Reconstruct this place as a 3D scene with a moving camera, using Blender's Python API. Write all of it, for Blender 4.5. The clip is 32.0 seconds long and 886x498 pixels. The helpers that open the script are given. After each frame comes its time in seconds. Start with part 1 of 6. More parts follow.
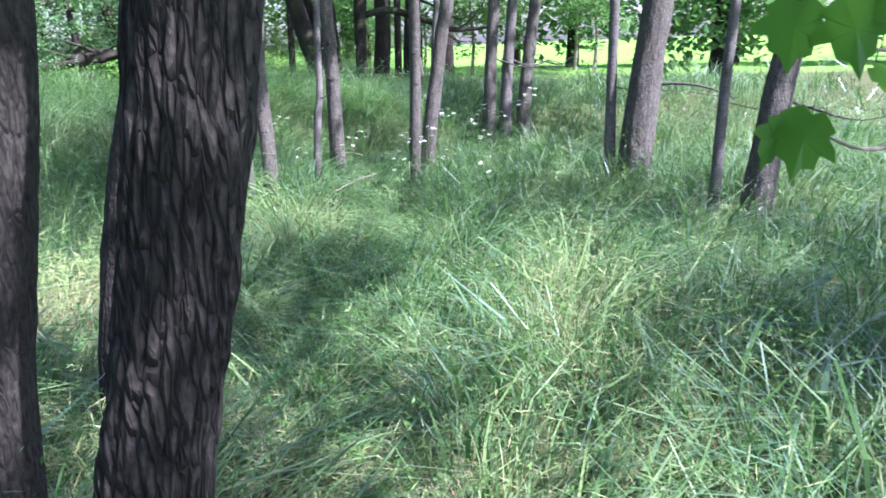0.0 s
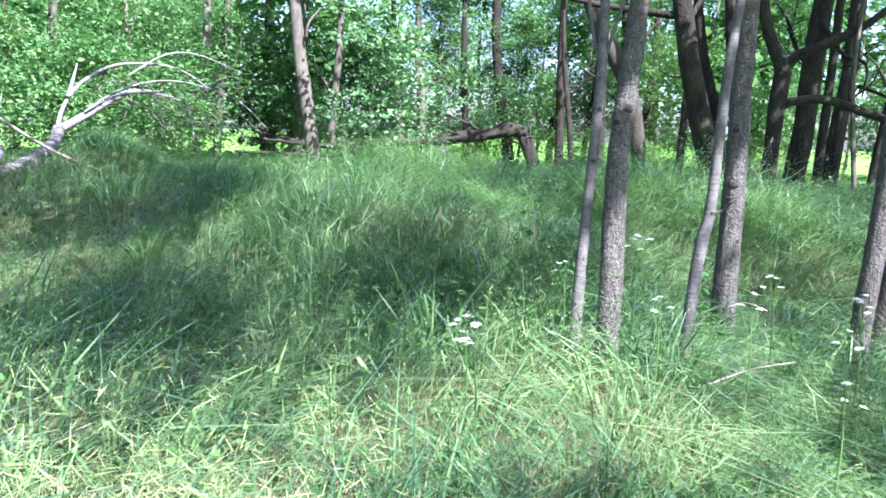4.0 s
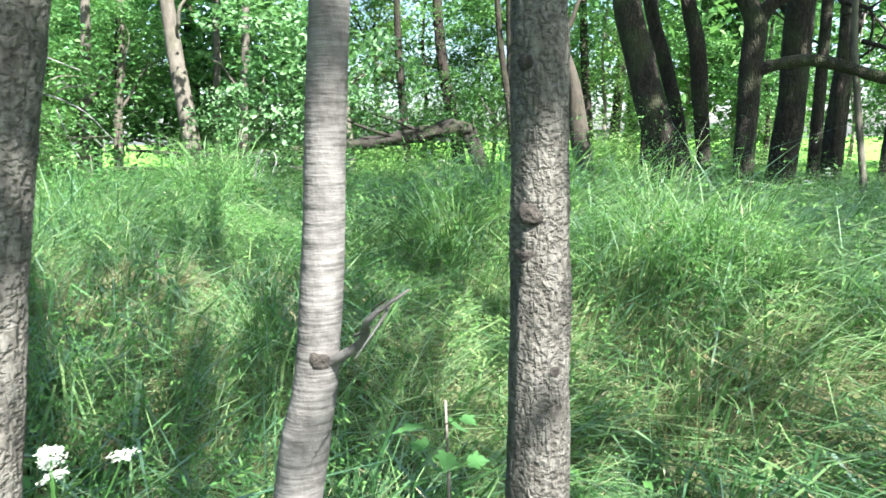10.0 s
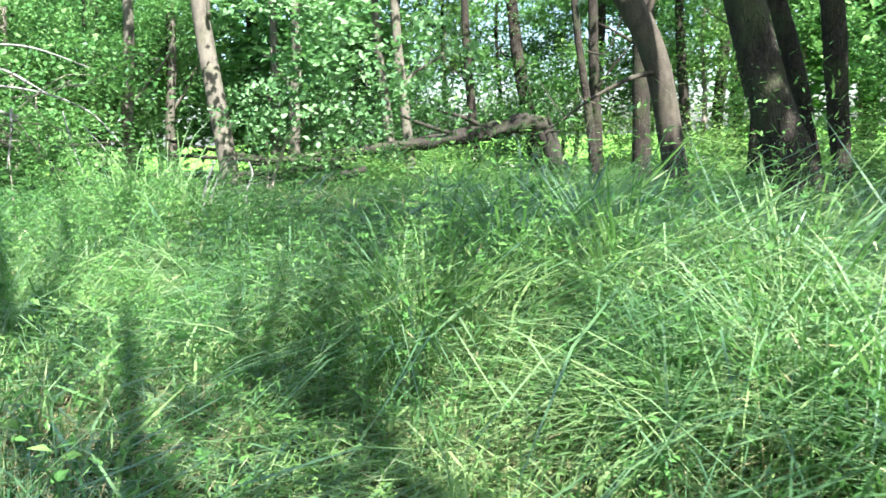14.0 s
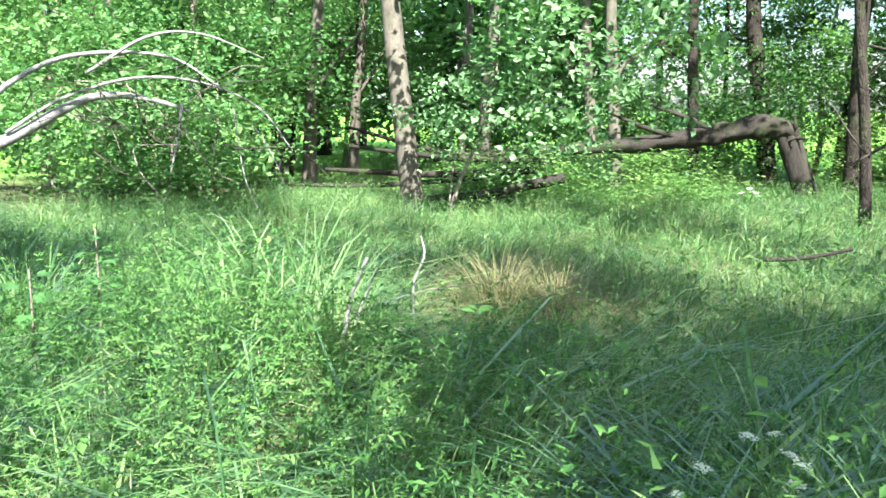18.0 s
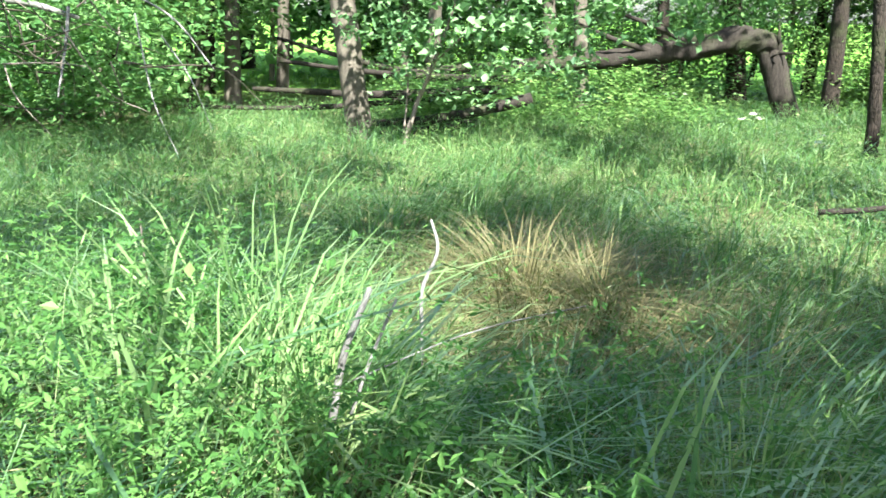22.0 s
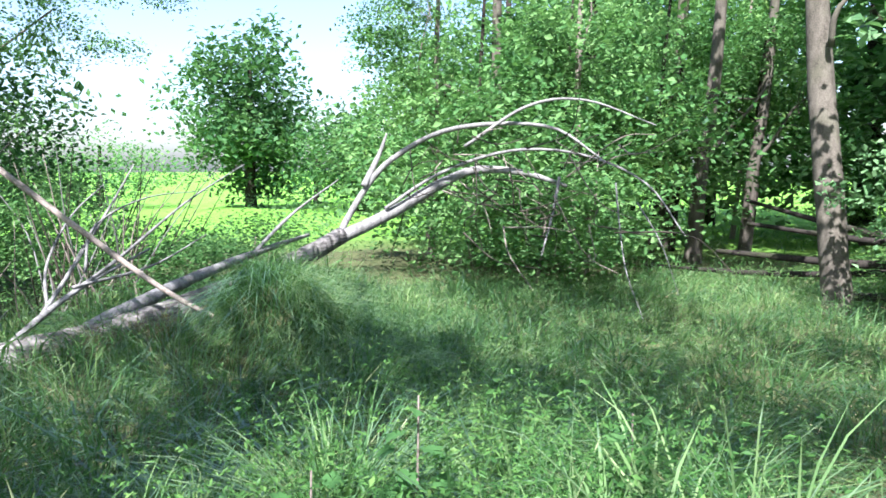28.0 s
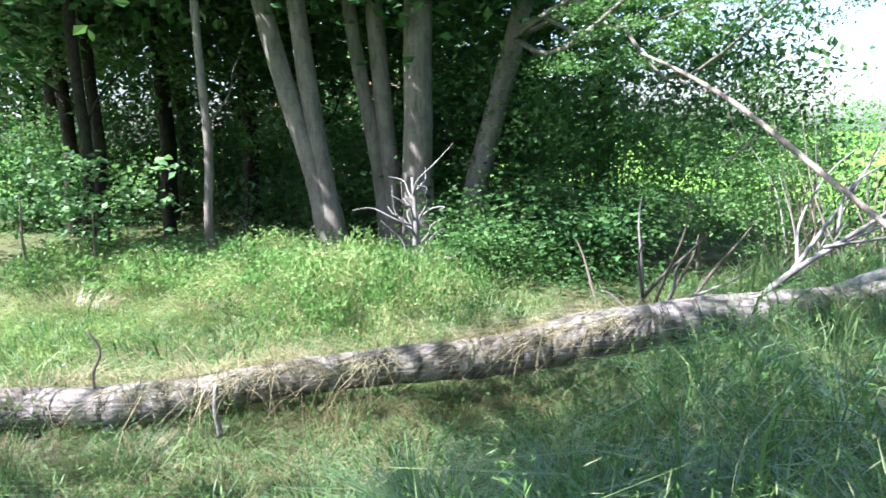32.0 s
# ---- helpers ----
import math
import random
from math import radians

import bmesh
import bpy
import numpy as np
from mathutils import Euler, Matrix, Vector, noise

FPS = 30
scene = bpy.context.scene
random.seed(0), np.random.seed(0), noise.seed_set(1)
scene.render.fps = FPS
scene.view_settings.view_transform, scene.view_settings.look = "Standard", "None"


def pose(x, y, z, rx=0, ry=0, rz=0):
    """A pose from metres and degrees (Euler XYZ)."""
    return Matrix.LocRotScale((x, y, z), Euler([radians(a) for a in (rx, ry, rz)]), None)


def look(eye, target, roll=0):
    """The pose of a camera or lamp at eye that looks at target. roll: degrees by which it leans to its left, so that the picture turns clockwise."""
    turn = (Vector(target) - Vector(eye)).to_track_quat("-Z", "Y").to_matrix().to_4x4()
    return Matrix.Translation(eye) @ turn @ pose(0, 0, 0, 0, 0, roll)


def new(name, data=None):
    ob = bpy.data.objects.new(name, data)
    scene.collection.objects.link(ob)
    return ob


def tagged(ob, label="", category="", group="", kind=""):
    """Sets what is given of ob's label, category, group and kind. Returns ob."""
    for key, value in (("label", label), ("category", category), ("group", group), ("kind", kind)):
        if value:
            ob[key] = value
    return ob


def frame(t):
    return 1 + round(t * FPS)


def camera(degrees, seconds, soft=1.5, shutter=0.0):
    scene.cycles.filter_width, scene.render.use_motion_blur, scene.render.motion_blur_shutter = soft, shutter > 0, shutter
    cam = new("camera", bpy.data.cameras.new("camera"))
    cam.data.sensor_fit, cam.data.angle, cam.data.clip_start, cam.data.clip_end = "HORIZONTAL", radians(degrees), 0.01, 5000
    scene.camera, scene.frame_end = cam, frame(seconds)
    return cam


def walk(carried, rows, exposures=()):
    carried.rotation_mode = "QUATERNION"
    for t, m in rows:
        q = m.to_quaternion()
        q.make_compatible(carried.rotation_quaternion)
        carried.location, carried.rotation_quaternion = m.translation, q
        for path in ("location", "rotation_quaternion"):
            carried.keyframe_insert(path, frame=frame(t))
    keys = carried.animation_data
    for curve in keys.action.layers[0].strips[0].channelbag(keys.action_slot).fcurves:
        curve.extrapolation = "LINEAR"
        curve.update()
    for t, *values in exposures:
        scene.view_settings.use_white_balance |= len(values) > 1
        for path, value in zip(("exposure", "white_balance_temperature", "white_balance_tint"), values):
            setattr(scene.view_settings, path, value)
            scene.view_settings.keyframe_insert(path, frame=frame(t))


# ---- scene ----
cam = camera(60.9, 32.0, 1.6, 0.12)
PATH = [
    (0, (-0.270, -1.207, 1.501), (0.116, 0.683, 0.973), -2.1),
    (0.5, (-0.223, -0.949, 1.494), (-0.043, 0.980, 0.999), -1.6),
    (1, (-0.139, -0.595, 1.486), (0.083, 1.328, 0.984), -1.8),
    (1.5, (-0.031, -0.233, 1.486), (0.080, 1.713, 1.038), -1.0),
    (2, (0.064, 0.240, 1.466), (0.044, 2.197, 1.056), -0.0),
    (2.5, (0.057, 0.531, 1.453), (-0.008, 2.487, 1.041), 0.2),
    (3, (-0.017, 0.875, 1.443), (-0.243, 2.824, 1.053), 0.2),
    (3.5, (-0.094, 1.217, 1.441), (-0.552, 3.133, 1.096), 1.1),
    (5.5, (-0.331, 2.217, 1.417), (-0.949, 4.107, 1.197), 2.9),
    (6, (-0.277, 2.439, 1.412), (-0.739, 4.373, 1.189), 1.3),
    (6.5, (-0.084, 2.763, 1.387), (-0.612, 4.68, 1.165), 1.4),
    (7, (0.087, 3.135, 1.396), (-0.359, 5.067, 1.139), 1.8),
    (7.5, (0.171, 3.445, 1.439), (-0.155, 5.403, 1.189), 2.1),
    (8, (0.291, 3.801, 1.395), (-0.204, 5.721, 1.136), 1.4),
    (8.5, (0.389, 4.086, 1.374), (-0.117, 5.997, 1.068), 1.3),
    (9, (0.432, 4.427, 1.379), (0.035, 6.358, 1.039), 1.5),
    (9.5, (0.48, 4.72, 1.351), (0.001, 6.635, 1.034), -0.3),
    (10, (0.572, 5.066, 1.357), (0.001, 6.961, 1.068), -0.7),
    (10.5, (0.576, 5.446, 1.297), (0.19, 7.386, 1.004), -0.4),
    (11, (0.557, 5.783, 1.33), (0.309, 7.744, 1.021), 0.6),
    (11.5, (0.591, 6.075, 1.35), (0.276, 8.028, 1.062), 0.0),
    (12, (0.612, 6.328, 1.351), (0.274, 8.281, 1.083), -0.3),
    (12.5, (0.553, 6.54, 1.374), (0.214, 8.499, 1.162), 0.9),
    (13, (0.58, 6.817, 1.364), (0.047, 8.734, 1.158), 0.3),
    (13.5, (0.583, 6.994, 1.374), (-0.118, 8.853, 1.148), -1.3),
    (14, (0.44, 7.193, 1.393), (-0.365, 9.0, 1.098), -1.8),
    (14.5, (0.214, 7.695, 1.534), (-0.72, 9.42, 1.144), -1.4),
    (15, (-0.038, 7.902, 1.704), (-1.002, 9.617, 1.346), -1.9),
    (15.5, (-0.12, 8.231, 1.81), (-1.174, 9.899, 1.486), -2.1),
    (17.5, (-0.633, 8.677, 1.893), (-1.853, 10.224, 1.547), 0.4),
    (18, (-0.747, 8.842, 1.927), (-1.948, 10.397, 1.555), 0.3),
    (18.5, (-0.847, 8.992, 1.978), (-2.063, 10.524, 1.559), 0.1),
    (19, (-1.056, 9.117, 1.972), (-2.293, 10.618, 1.507), 0.8),
    (19.5, (-1.21, 9.205, 1.978), (-2.511, 10.641, 1.482), 0.9),
    (20, (-1.38, 9.376, 1.96), (-2.915, 10.586, 1.536), -0.9),
    (20.5, (-1.492, 9.514, 1.94), (-3.011, 10.737, 1.495), -0.4),
    (21, (-1.69, 9.617, 1.928), (-2.985, 11.05, 1.407), 1.7),
    (21.5, (-1.799, 9.689, 1.938), (-2.98, 11.202, 1.376), 1.6),
    (22, (-1.89, 9.795, 1.922), (-2.903, 11.414, 1.329), 0.7),
    (22.5, (-1.944, 9.837, 1.957), (-2.84, 11.53, 1.38), -0.2),
    (23, (-1.98, 9.859, 1.958), (-2.835, 11.576, 1.395), 0.1),
    (23.5, (-1.994, 9.876, 1.975), (-2.759, 11.644, 1.44), 0.6),
    (24, (-2.021, 9.876, 1.987), (-2.678, 11.708, 1.526), 0.5),
    (24.5, (-2.042, 9.859, 1.996), (-2.698, 11.707, 1.598), 0.3),
    (25, (-2.069, 9.814, 2.001), (-2.832, 11.626, 1.631), 0.9),
    (25.5, (-2.092, 9.766, 2.009), (-2.996, 11.517, 1.668), 1.5),
    (26, (-2.109, 9.76, 2.01), (-3.27, 11.358, 1.697), 1.4),
    (26.5, (-2.086, 9.759, 2.025), (-3.551, 11.091, 1.747), 1.0),
    (28.5, (-2.069, 9.678, 2.069), (-3.940, 10.353, 1.858), -0.1),
    (29, (-2.110, 9.598, 2.063), (-4.043, 10.066, 1.854), 0.2),
    (29.5, (-2.134, 9.522, 2.052), (-4.103, 9.805, 1.844), 0.5),
    (30, (-2.151, 9.471, 2.043), (-4.136, 9.431, 1.806), -0.0),
    (30.5, (-2.167, 9.486, 2.049), (-4.131, 9.215, 1.787), -0.1),
    (31, (-2.167, 9.476, 2.049), (-4.085, 8.983, 1.771), -0.4),
    (31.5, (-2.168, 9.453, 2.043), (-4.027, 8.772, 1.760), -1.1),
    (32, (-2.152, 9.409, 2.043), (-3.924, 8.530, 1.744), -1.2),
]
walk(cam, [(t, look(eye, target, roll)) for t, eye, target, roll in PATH], [(0, 2.25, 5350, 36), (3.5, 2.5, 5330, 30), (6, 2.6, 5600, 20), (14, 2.68, 5980, 11), (25, 2.55, 6200, 9), (28.5, 2.0, 5700, 20), (30.5, 2.15, 5700, 22), (32, 2.45, 5750, 24)])

# ---------------------------------------------------------------- light
SUN_DIR = Vector((0.62, -0.50, 1.02)).normalized()     # towards the sun
world = bpy.data.worlds.new("sky")
scene.world = world
world.use_nodes = True
wn = world.node_tree.nodes
wl = world.node_tree.links
sky = wn.new("ShaderNodeTexSky")
sky.sky_type = "NISHITA"
sky.sun_disc = False
sky.sun_elevation = math.asin(SUN_DIR.z)
sky.sun_rotation = math.atan2(SUN_DIR.x, SUN_DIR.y)
sky.dust_density = 2.0
wl.new(sky.outputs[0], wn["Background"].inputs[0])
wn["Background"].inputs[1].default_value = 0.085
sun = new("sun", bpy.data.lights.new("sun", "SUN"))
sun.data.energy = 5.0
sun.data.angle = radians(0.6)
sun.data.color = (1.0, 0.96, 0.89)
sun.matrix_world = look(SUN_DIR * 60, (0, 0, 0))

# ---------------------------------------------------------------- materials


def node_mat(name):
    m = bpy.data.materials.new(name)
    m.use_nodes = True
    nt = m.node_tree
    for n in list(nt.nodes):
        nt.nodes.remove(n)
    out = nt.nodes.new("ShaderNodeOutputMaterial")
    return m, nt, out


def ramp(nt, fac, stops):
    r = nt.nodes.new("ShaderNodeValToRGB")
    while len(r.color_ramp.elements) < len(stops):
        r.color_ramp.elements.new(0.5)
    for e, (p, c) in zip(r.color_ramp.elements, stops):
        e.position = p
        e.color = (*c, 1)
    nt.links.new(fac, r.inputs[0])
    return r.outputs[0]


def noise_tex(nt, scale, detail=4, vec=None, rough=0.55):
    n = nt.nodes.new("ShaderNodeTexNoise")
    n.inputs["Scale"].default_value = scale
    n.inputs["Detail"].default_value = detail
    n.inputs["Roughness"].default_value = rough
    if vec is not None:
        nt.links.new(vec, n.inputs["Vector"])
    return n.outputs["Fac"]


def obj_coords(nt, scale=(1, 1, 1)):
    tc = nt.nodes.new("ShaderNodeTexCoord")
    mp = nt.nodes.new("ShaderNodeMapping")
    mp.inputs["Scale"].default_value = scale
    nt.links.new(tc.outputs["Object"], mp.inputs["Vector"])
    return mp.outputs[0]


def mixed(nt, fac, a, b, mode="MIX"):
    m = nt.nodes.new("ShaderNodeMix")
    m.data_type = "RGBA"
    m.blend_type = mode
    for sock, v in ((m.inputs[0], fac), (m.inputs[6], a), (m.inputs[7], b)):
        if isinstance(v, (int, float)):
            sock.default_value = v
        elif isinstance(v, tuple):
            sock.default_value = (*v, 1)
        else:
            nt.links.new(v, sock)
    return m.outputs[2]


def leaf_mat(name, dark, mid, light, translucent=0.45, gloss=0.12, patch=0.6, spread=0.5):
    """Thin leaf: diffuse, light shining through, a little gloss; colour differs from leaf to leaf and from patch to patch."""
    m, nt, out = node_mat(name)
    geo = nt.nodes.new("ShaderNodeNewGeometry")
    big = noise_tex(nt, patch, 3, geo.outputs["Position"])
    add = nt.nodes.new("ShaderNodeMath")
    add.operation = "MULTIPLY_ADD"
    nt.links.new(geo.outputs["Random Per Island"], add.inputs[0])
    add.inputs[1].default_value = spread
    sub = nt.nodes.new("ShaderNodeMath")
    sub.operation = "MULTIPLY_ADD"
    nt.links.new(big, sub.inputs[0])
    sub.inputs[1].default_value = 1.7
    sub.inputs[2].default_value = -0.6
    nt.links.new(sub.outputs[0], add.inputs[2])
    col = ramp(nt, add.outputs[0], [(0.1, dark), (0.5, mid), (0.95, light)])
    dif = nt.nodes.new("ShaderNodeBsdfDiffuse")
    tra = nt.nodes.new("ShaderNodeBsdfTranslucent")
    glo = nt.nodes.new("ShaderNodeBsdfGlossy")
    glo.inputs["Roughness"].default_value = 0.4
    warm = mixed(nt, 0.5, col, (0.155, 0.36, 0.055), "MIX")
    nt.links.new(col, dif.inputs[0])
    nt.links.new(warm, tra.inputs[0])
    glo.inputs[0].default_value = (0.8, 0.85, 0.9, 1)
    m1 = nt.nodes.new("ShaderNodeMixShader")
    m1.inputs[0].default_value = translucent
    nt.links.new(dif.outputs[0], m1.inputs[1])
    nt.links.new(tra.outputs[0], m1.inputs[2])
    m2 = nt.nodes.new("ShaderNodeMixShader")
    fres = nt.nodes.new("ShaderNodeFresnel")
    fres.inputs[0].default_value = 1.38
    shine = nt.nodes.new("ShaderNodeMath")
    shine.operation = "MULTIPLY"
    shine.inputs[1].default_value = gloss * 2.2
    nt.links.new(fres.outputs[0], shine.inputs[0])
    nt.links.new(shine.outputs[0], m2.inputs[0])
    nt.links.new(m1.outputs[0], m2.inputs[1])
    nt.links.new(glo.outputs[0], m2.inputs[2])
    nt.links.new(m2.outputs[0], out.inputs[0])
    return m


def bark_mat(name, dark, light, stretch=(9, 9, 2.2), moss=0.0, bump=0.5, rings=0.0, rough=0.9, plates=0, crack_depth=0.95, long=0.27, pits=0, bands=0.0, wide=1.0):
    """Bark: lengthwise furrows, lichen blotches, optional moss and cross rings."""
    m, nt, out = node_mat(name)
    b = nt.nodes.new("ShaderNodeBsdfPrincipled")
    b.inputs["Roughness"].default_value = rough
    b.inputs["Specular IOR Level"].default_value = 0.25
    co = obj_coords(nt, stretch)
    furrow = noise_tex(nt, 2.4, 6, co, 0.62)
    col = ramp(nt, furrow, [(0.34, dark), (0.62, light)])
    plain = obj_coords(nt)
    blot = noise_tex(nt, 3.1, 5, plain)
    col = mixed(nt, ramp(nt, blot, [(0.48, (0, 0, 0)), (0.68, (0.55, 0.55, 0.55))]), col, tuple(min(1, 1.35 * c) for c in light))
    fine = noise_tex(nt, 60, 3, plain)
    col = mixed(nt, 0.35, col, ramp(nt, fine, [(0.3, tuple(c * 0.55 for c in dark)), (0.7, tuple(min(1, c * 1.3) for c in light))]))
    h = furrow
    if plates:      # scaly plates with dark cracks between them
        cell = nt.nodes.new("ShaderNodeTexVoronoi")
        cell.feature = "DISTANCE_TO_EDGE"
        cell.inputs["Scale"].default_value = plates
        wv = nt.nodes.new("ShaderNodeMix")
        wv.data_type = "VECTOR"
        wv.inputs[0].default_value = 0.09 * 26 / plates
        nz = nt.nodes.new("ShaderNodeTexNoise")
        nz.inputs["Scale"].default_value = plates * 0.35
        nt.links.new(obj_coords(nt, (1, 1, 0.3)), nz.inputs["Vector"])
        nt.links.new(obj_coords(nt, (1, 1, long)), wv.inputs[4])
        nt.links.new(nz.outputs["Color"], wv.inputs[5])
        nt.links.new(wv.outputs[1], cell.inputs["Vector"])
        crack = ramp(nt, cell.outputs["Distance"], [(0.0, (crack_depth,) * 3), (0.08 * wide, (crack_depth * 0.6,) * 3), (0.22 * wide, (0, 0, 0))])
        col = mixed(nt, crack, col, tuple(0.6 * c for c in dark))
        inv = nt.nodes.new("ShaderNodeMath")
        inv.operation = "MULTIPLY_ADD"
        nt.links.new(crack, inv.inputs[0])
        inv.inputs[1].default_value = -1.2
        nt.links.new(furrow, inv.inputs[2])
        h = inv.outputs[0]
    if pits:        # dark diamond-shaped pores in paler bark, and fine level creases
        dot = ramp(nt, noise_tex(nt, pits, 2.5, obj_coords(nt, (1, 1, 1.3))), [(0.36, (0.5, 0.5, 0.5)), (0.46, (0.2, 0.2, 0.2)), (0.53, (0, 0, 0))])
        col = mixed(nt, dot, col, tuple(0.6 * c for c in dark))
        crease = ramp(nt, noise_tex(nt, 3.2, 3, obj_coords(nt, (5, 5, 62))), [(0.36, (0.45, 0.45, 0.45)), (0.46, (0, 0, 0))])
        col = mixed(nt, crease, col, dark)
        hm = nt.nodes.new("ShaderNodeMath")
        hm.operation = "MULTIPLY_ADD"
        nt.links.new(dot, hm.inputs[0])
        hm.inputs[1].default_value = -1.0
        nt.links.new(h, hm.inputs[2])
        h = hm.outputs[0]
    if bands:       # pale level ring lines
        wave = nt.nodes.new("ShaderNodeTexWave")
        wave.bands_direction = "Z"
        wave.inputs["Scale"].default_value = 4.4
        wave.inputs["Distortion"].default_value = 1.6
        wave.inputs["Detail"].default_value = 2
        nt.links.new(plain, wave.inputs["Vector"])
        line = ramp(nt, wave.outputs["Fac"], [(0.965, (0, 0, 0)), (0.995, (bands, bands, bands))])
        col = mixed(nt, line, col, tuple(min(1, 1.9 * c) for c in light))
    if rings:
        rc = obj_coords(nt, (3, 3, 24))
        ring = noise_tex(nt, 2.2, 3, rc)
        col = mixed(nt, rings, col, ramp(nt, ring, [(0.42, dark), (0.5, light), (0.75, tuple(min(1, c * 1.25) for c in light))]))
        mm = nt.nodes.new("ShaderNodeMath")
        nt.links.new(h, mm.inputs[0])
        nt.links.new(ring, mm.inputs[1])
        h = mm.outputs[0]
    if moss:
        ms = noise_tex(nt, 1.7, 4, plain)
        col = mixed(nt, ramp(nt, ms, [(0.5, (0, 0, 0)), (0.66, (moss, moss, moss))]), col, (0.07, 0.10, 0.03))
    bp = nt.nodes.new("ShaderNodeBump")
    bp.inputs["Strength"].default_value = bump
    bp.inputs["Distance"].default_value = 0.02
    nt.links.new(h, bp.inputs["Height"])
    nt.links.new(bp.outputs[0], b.inputs["Normal"])
    nt.links.new(col, b.inputs["Base Color"])
    nt.links.new(b.outputs[0], out.inputs[0])
    return m


def plain_mat(name, a, b_, scale=8, rough=0.9, bump=0.3):
    m, nt, out = node_mat(name)
    p = nt.nodes.new("ShaderNodeBsdfPrincipled")
    p.inputs["Roughness"].default_value = rough
    p.inputs["Specular IOR Level"].default_value = 0.2
    co = obj_coords(nt)
    n1 = noise_tex(nt, scale, 6, co)
    n2 = noise_tex(nt, scale * 9, 3, co)
    col = mixed(nt, 0.35, ramp(nt, n1, [(0.35, a), (0.65, b_)]), ramp(nt, n2, [(0.3, a), (0.7, b_)]))
    bp = nt.nodes.new("ShaderNodeBump")
    bp.inputs["Strength"].default_value = bump
    bp.inputs["Distance"].default_value = 0.03
    nt.links.new(n2, bp.inputs["Height"])
    nt.links.new(bp.outputs[0], p.inputs["Normal"])
    nt.links.new(col, p.inputs["Base Color"])
    nt.links.new(p.outputs[0], out.inputs[0])
    return m


M_GRASS = leaf_mat("grass_blade", (0.026, 0.07, 0.03), (0.08, 0.17, 0.056), (0.25, 0.345, 0.13), 0.40, 0.07, 1.3, 0.55)
M_DRY = leaf_mat("dry_grass", (0.12, 0.10, 0.05), (0.25, 0.21, 0.11), (0.42, 0.38, 0.23), 0.3, 0.05, 1.5)
M_BROWN = leaf_mat("withered_grass", (0.045, 0.042, 0.02), (0.11, 0.098, 0.047), (0.2, 0.18, 0.09), 0.25, 0.03, 2.5, 0.7)
# brighter, yellower copy of the grass with sunlight put into its colour
M_SHORT_SUNLIT = leaf_mat("sunlit_short_grass", (0.10, 0.18, 0.035), (0.22, 0.32, 0.08), (0.40, 0.45, 0.16), 0.4, 0.05, 1.8, 0.6)
# paler than the grass, with the sun on the blades put into the colour
M_REED_SUNLIT = leaf_mat("sunlit_reed_blade", (0.09, 0.17, 0.06), (0.16, 0.26, 0.10), (0.27, 0.36, 0.16), 0.4, 0.08, 1.5, 0.5)
M_SEED = leaf_mat("seed_head", (0.14, 0.18, 0.08), (0.25, 0.29, 0.15), (0.40, 0.41, 0.25), 0.3, 0.06, 1.2)
M_HERB = leaf_mat("herb_leaf", (0.034, 0.094, 0.026), (0.088, 0.195, 0.05), (0.20, 0.32, 0.095), 0.42, 0.08, 1.2, 0.45)
M_LEAF = leaf_mat("broad_leaf", (0.035, 0.10, 0.025), (0.07, 0.165, 0.052), (0.17, 0.30, 0.10), 0.40, 0.07, 0.5, 0.65)
M_LEAF_PALE = leaf_mat("pale_leaf", (0.055, 0.135, 0.035), (0.115, 0.225, 0.06), (0.24, 0.36, 0.11), 0.45, 0.07, 0.5, 0.65)
# dark leaf green, on some bushes used in place of shade
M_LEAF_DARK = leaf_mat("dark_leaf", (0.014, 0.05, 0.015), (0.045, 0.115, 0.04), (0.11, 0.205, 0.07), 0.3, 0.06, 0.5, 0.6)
M_MAPLE = leaf_mat("maple_leaf", (0.035, 0.11, 0.012), (0.055, 0.16, 0.016), (0.08, 0.20, 0.02), 0.62, 0.008, 2)
M_MOUND = leaf_mat("tangled_stalks", (0.13, 0.19, 0.06), (0.30, 0.36, 0.14), (0.54, 0.53, 0.28), 0.35, 0.05, 2.0)
M_SPRAY = leaf_mat("maple_spray", (0.05, 0.12, 0.05), (0.11, 0.22, 0.09), (0.22, 0.36, 0.17), 0.42, 0.08, 1.0, 0.7)
M_PETAL = leaf_mat("white_petal", (0.62, 0.66, 0.52), (0.74, 0.77, 0.66), (0.82, 0.84, 0.76), 0.3, 0.02, 5)
M_OAK = bark_mat("furrowed_bark", (0.006, 0.005, 0.004), (0.064, 0.055, 0.045), (30, 30, 9), 0.05, 0.9, plates=46, crack_depth=0.9, long=0.17, wide=1.2)
M_RIDGED = bark_mat("ridged_bark", (0.006, 0.005, 0.004), (0.054, 0.047, 0.038), (44, 44, 16), 0.08, 0.6, plates=64, crack_depth=0.45, long=0.22)
M_YOUNG = bark_mat("young_bark", (0.052, 0.045, 0.034), (0.158, 0.148, 0.122), (16, 16, 5), 0.0, 0.75, plates=44, crack_depth=0.27, long=0.42, pits=70)
M_KNOT = bark_mat("branch_scar", (0.012, 0.01, 0.008), (0.055, 0.047, 0.037), (20, 20, 20), 0.0, 0.9)
M_SMOOTH = bark_mat("smooth_bark", (0.052, 0.046, 0.039), (0.13, 0.12, 0.106), (7, 7, 5), 0.0, 0.4, rings=0.04, bands=0.06)
M_DARKBARK = bark_mat("dark_bark", (0.008, 0.006, 0.0045), (0.048, 0.038, 0.028), (9, 9, 1.8), 0.3, 0.7, plates=40, crack_depth=0.6)
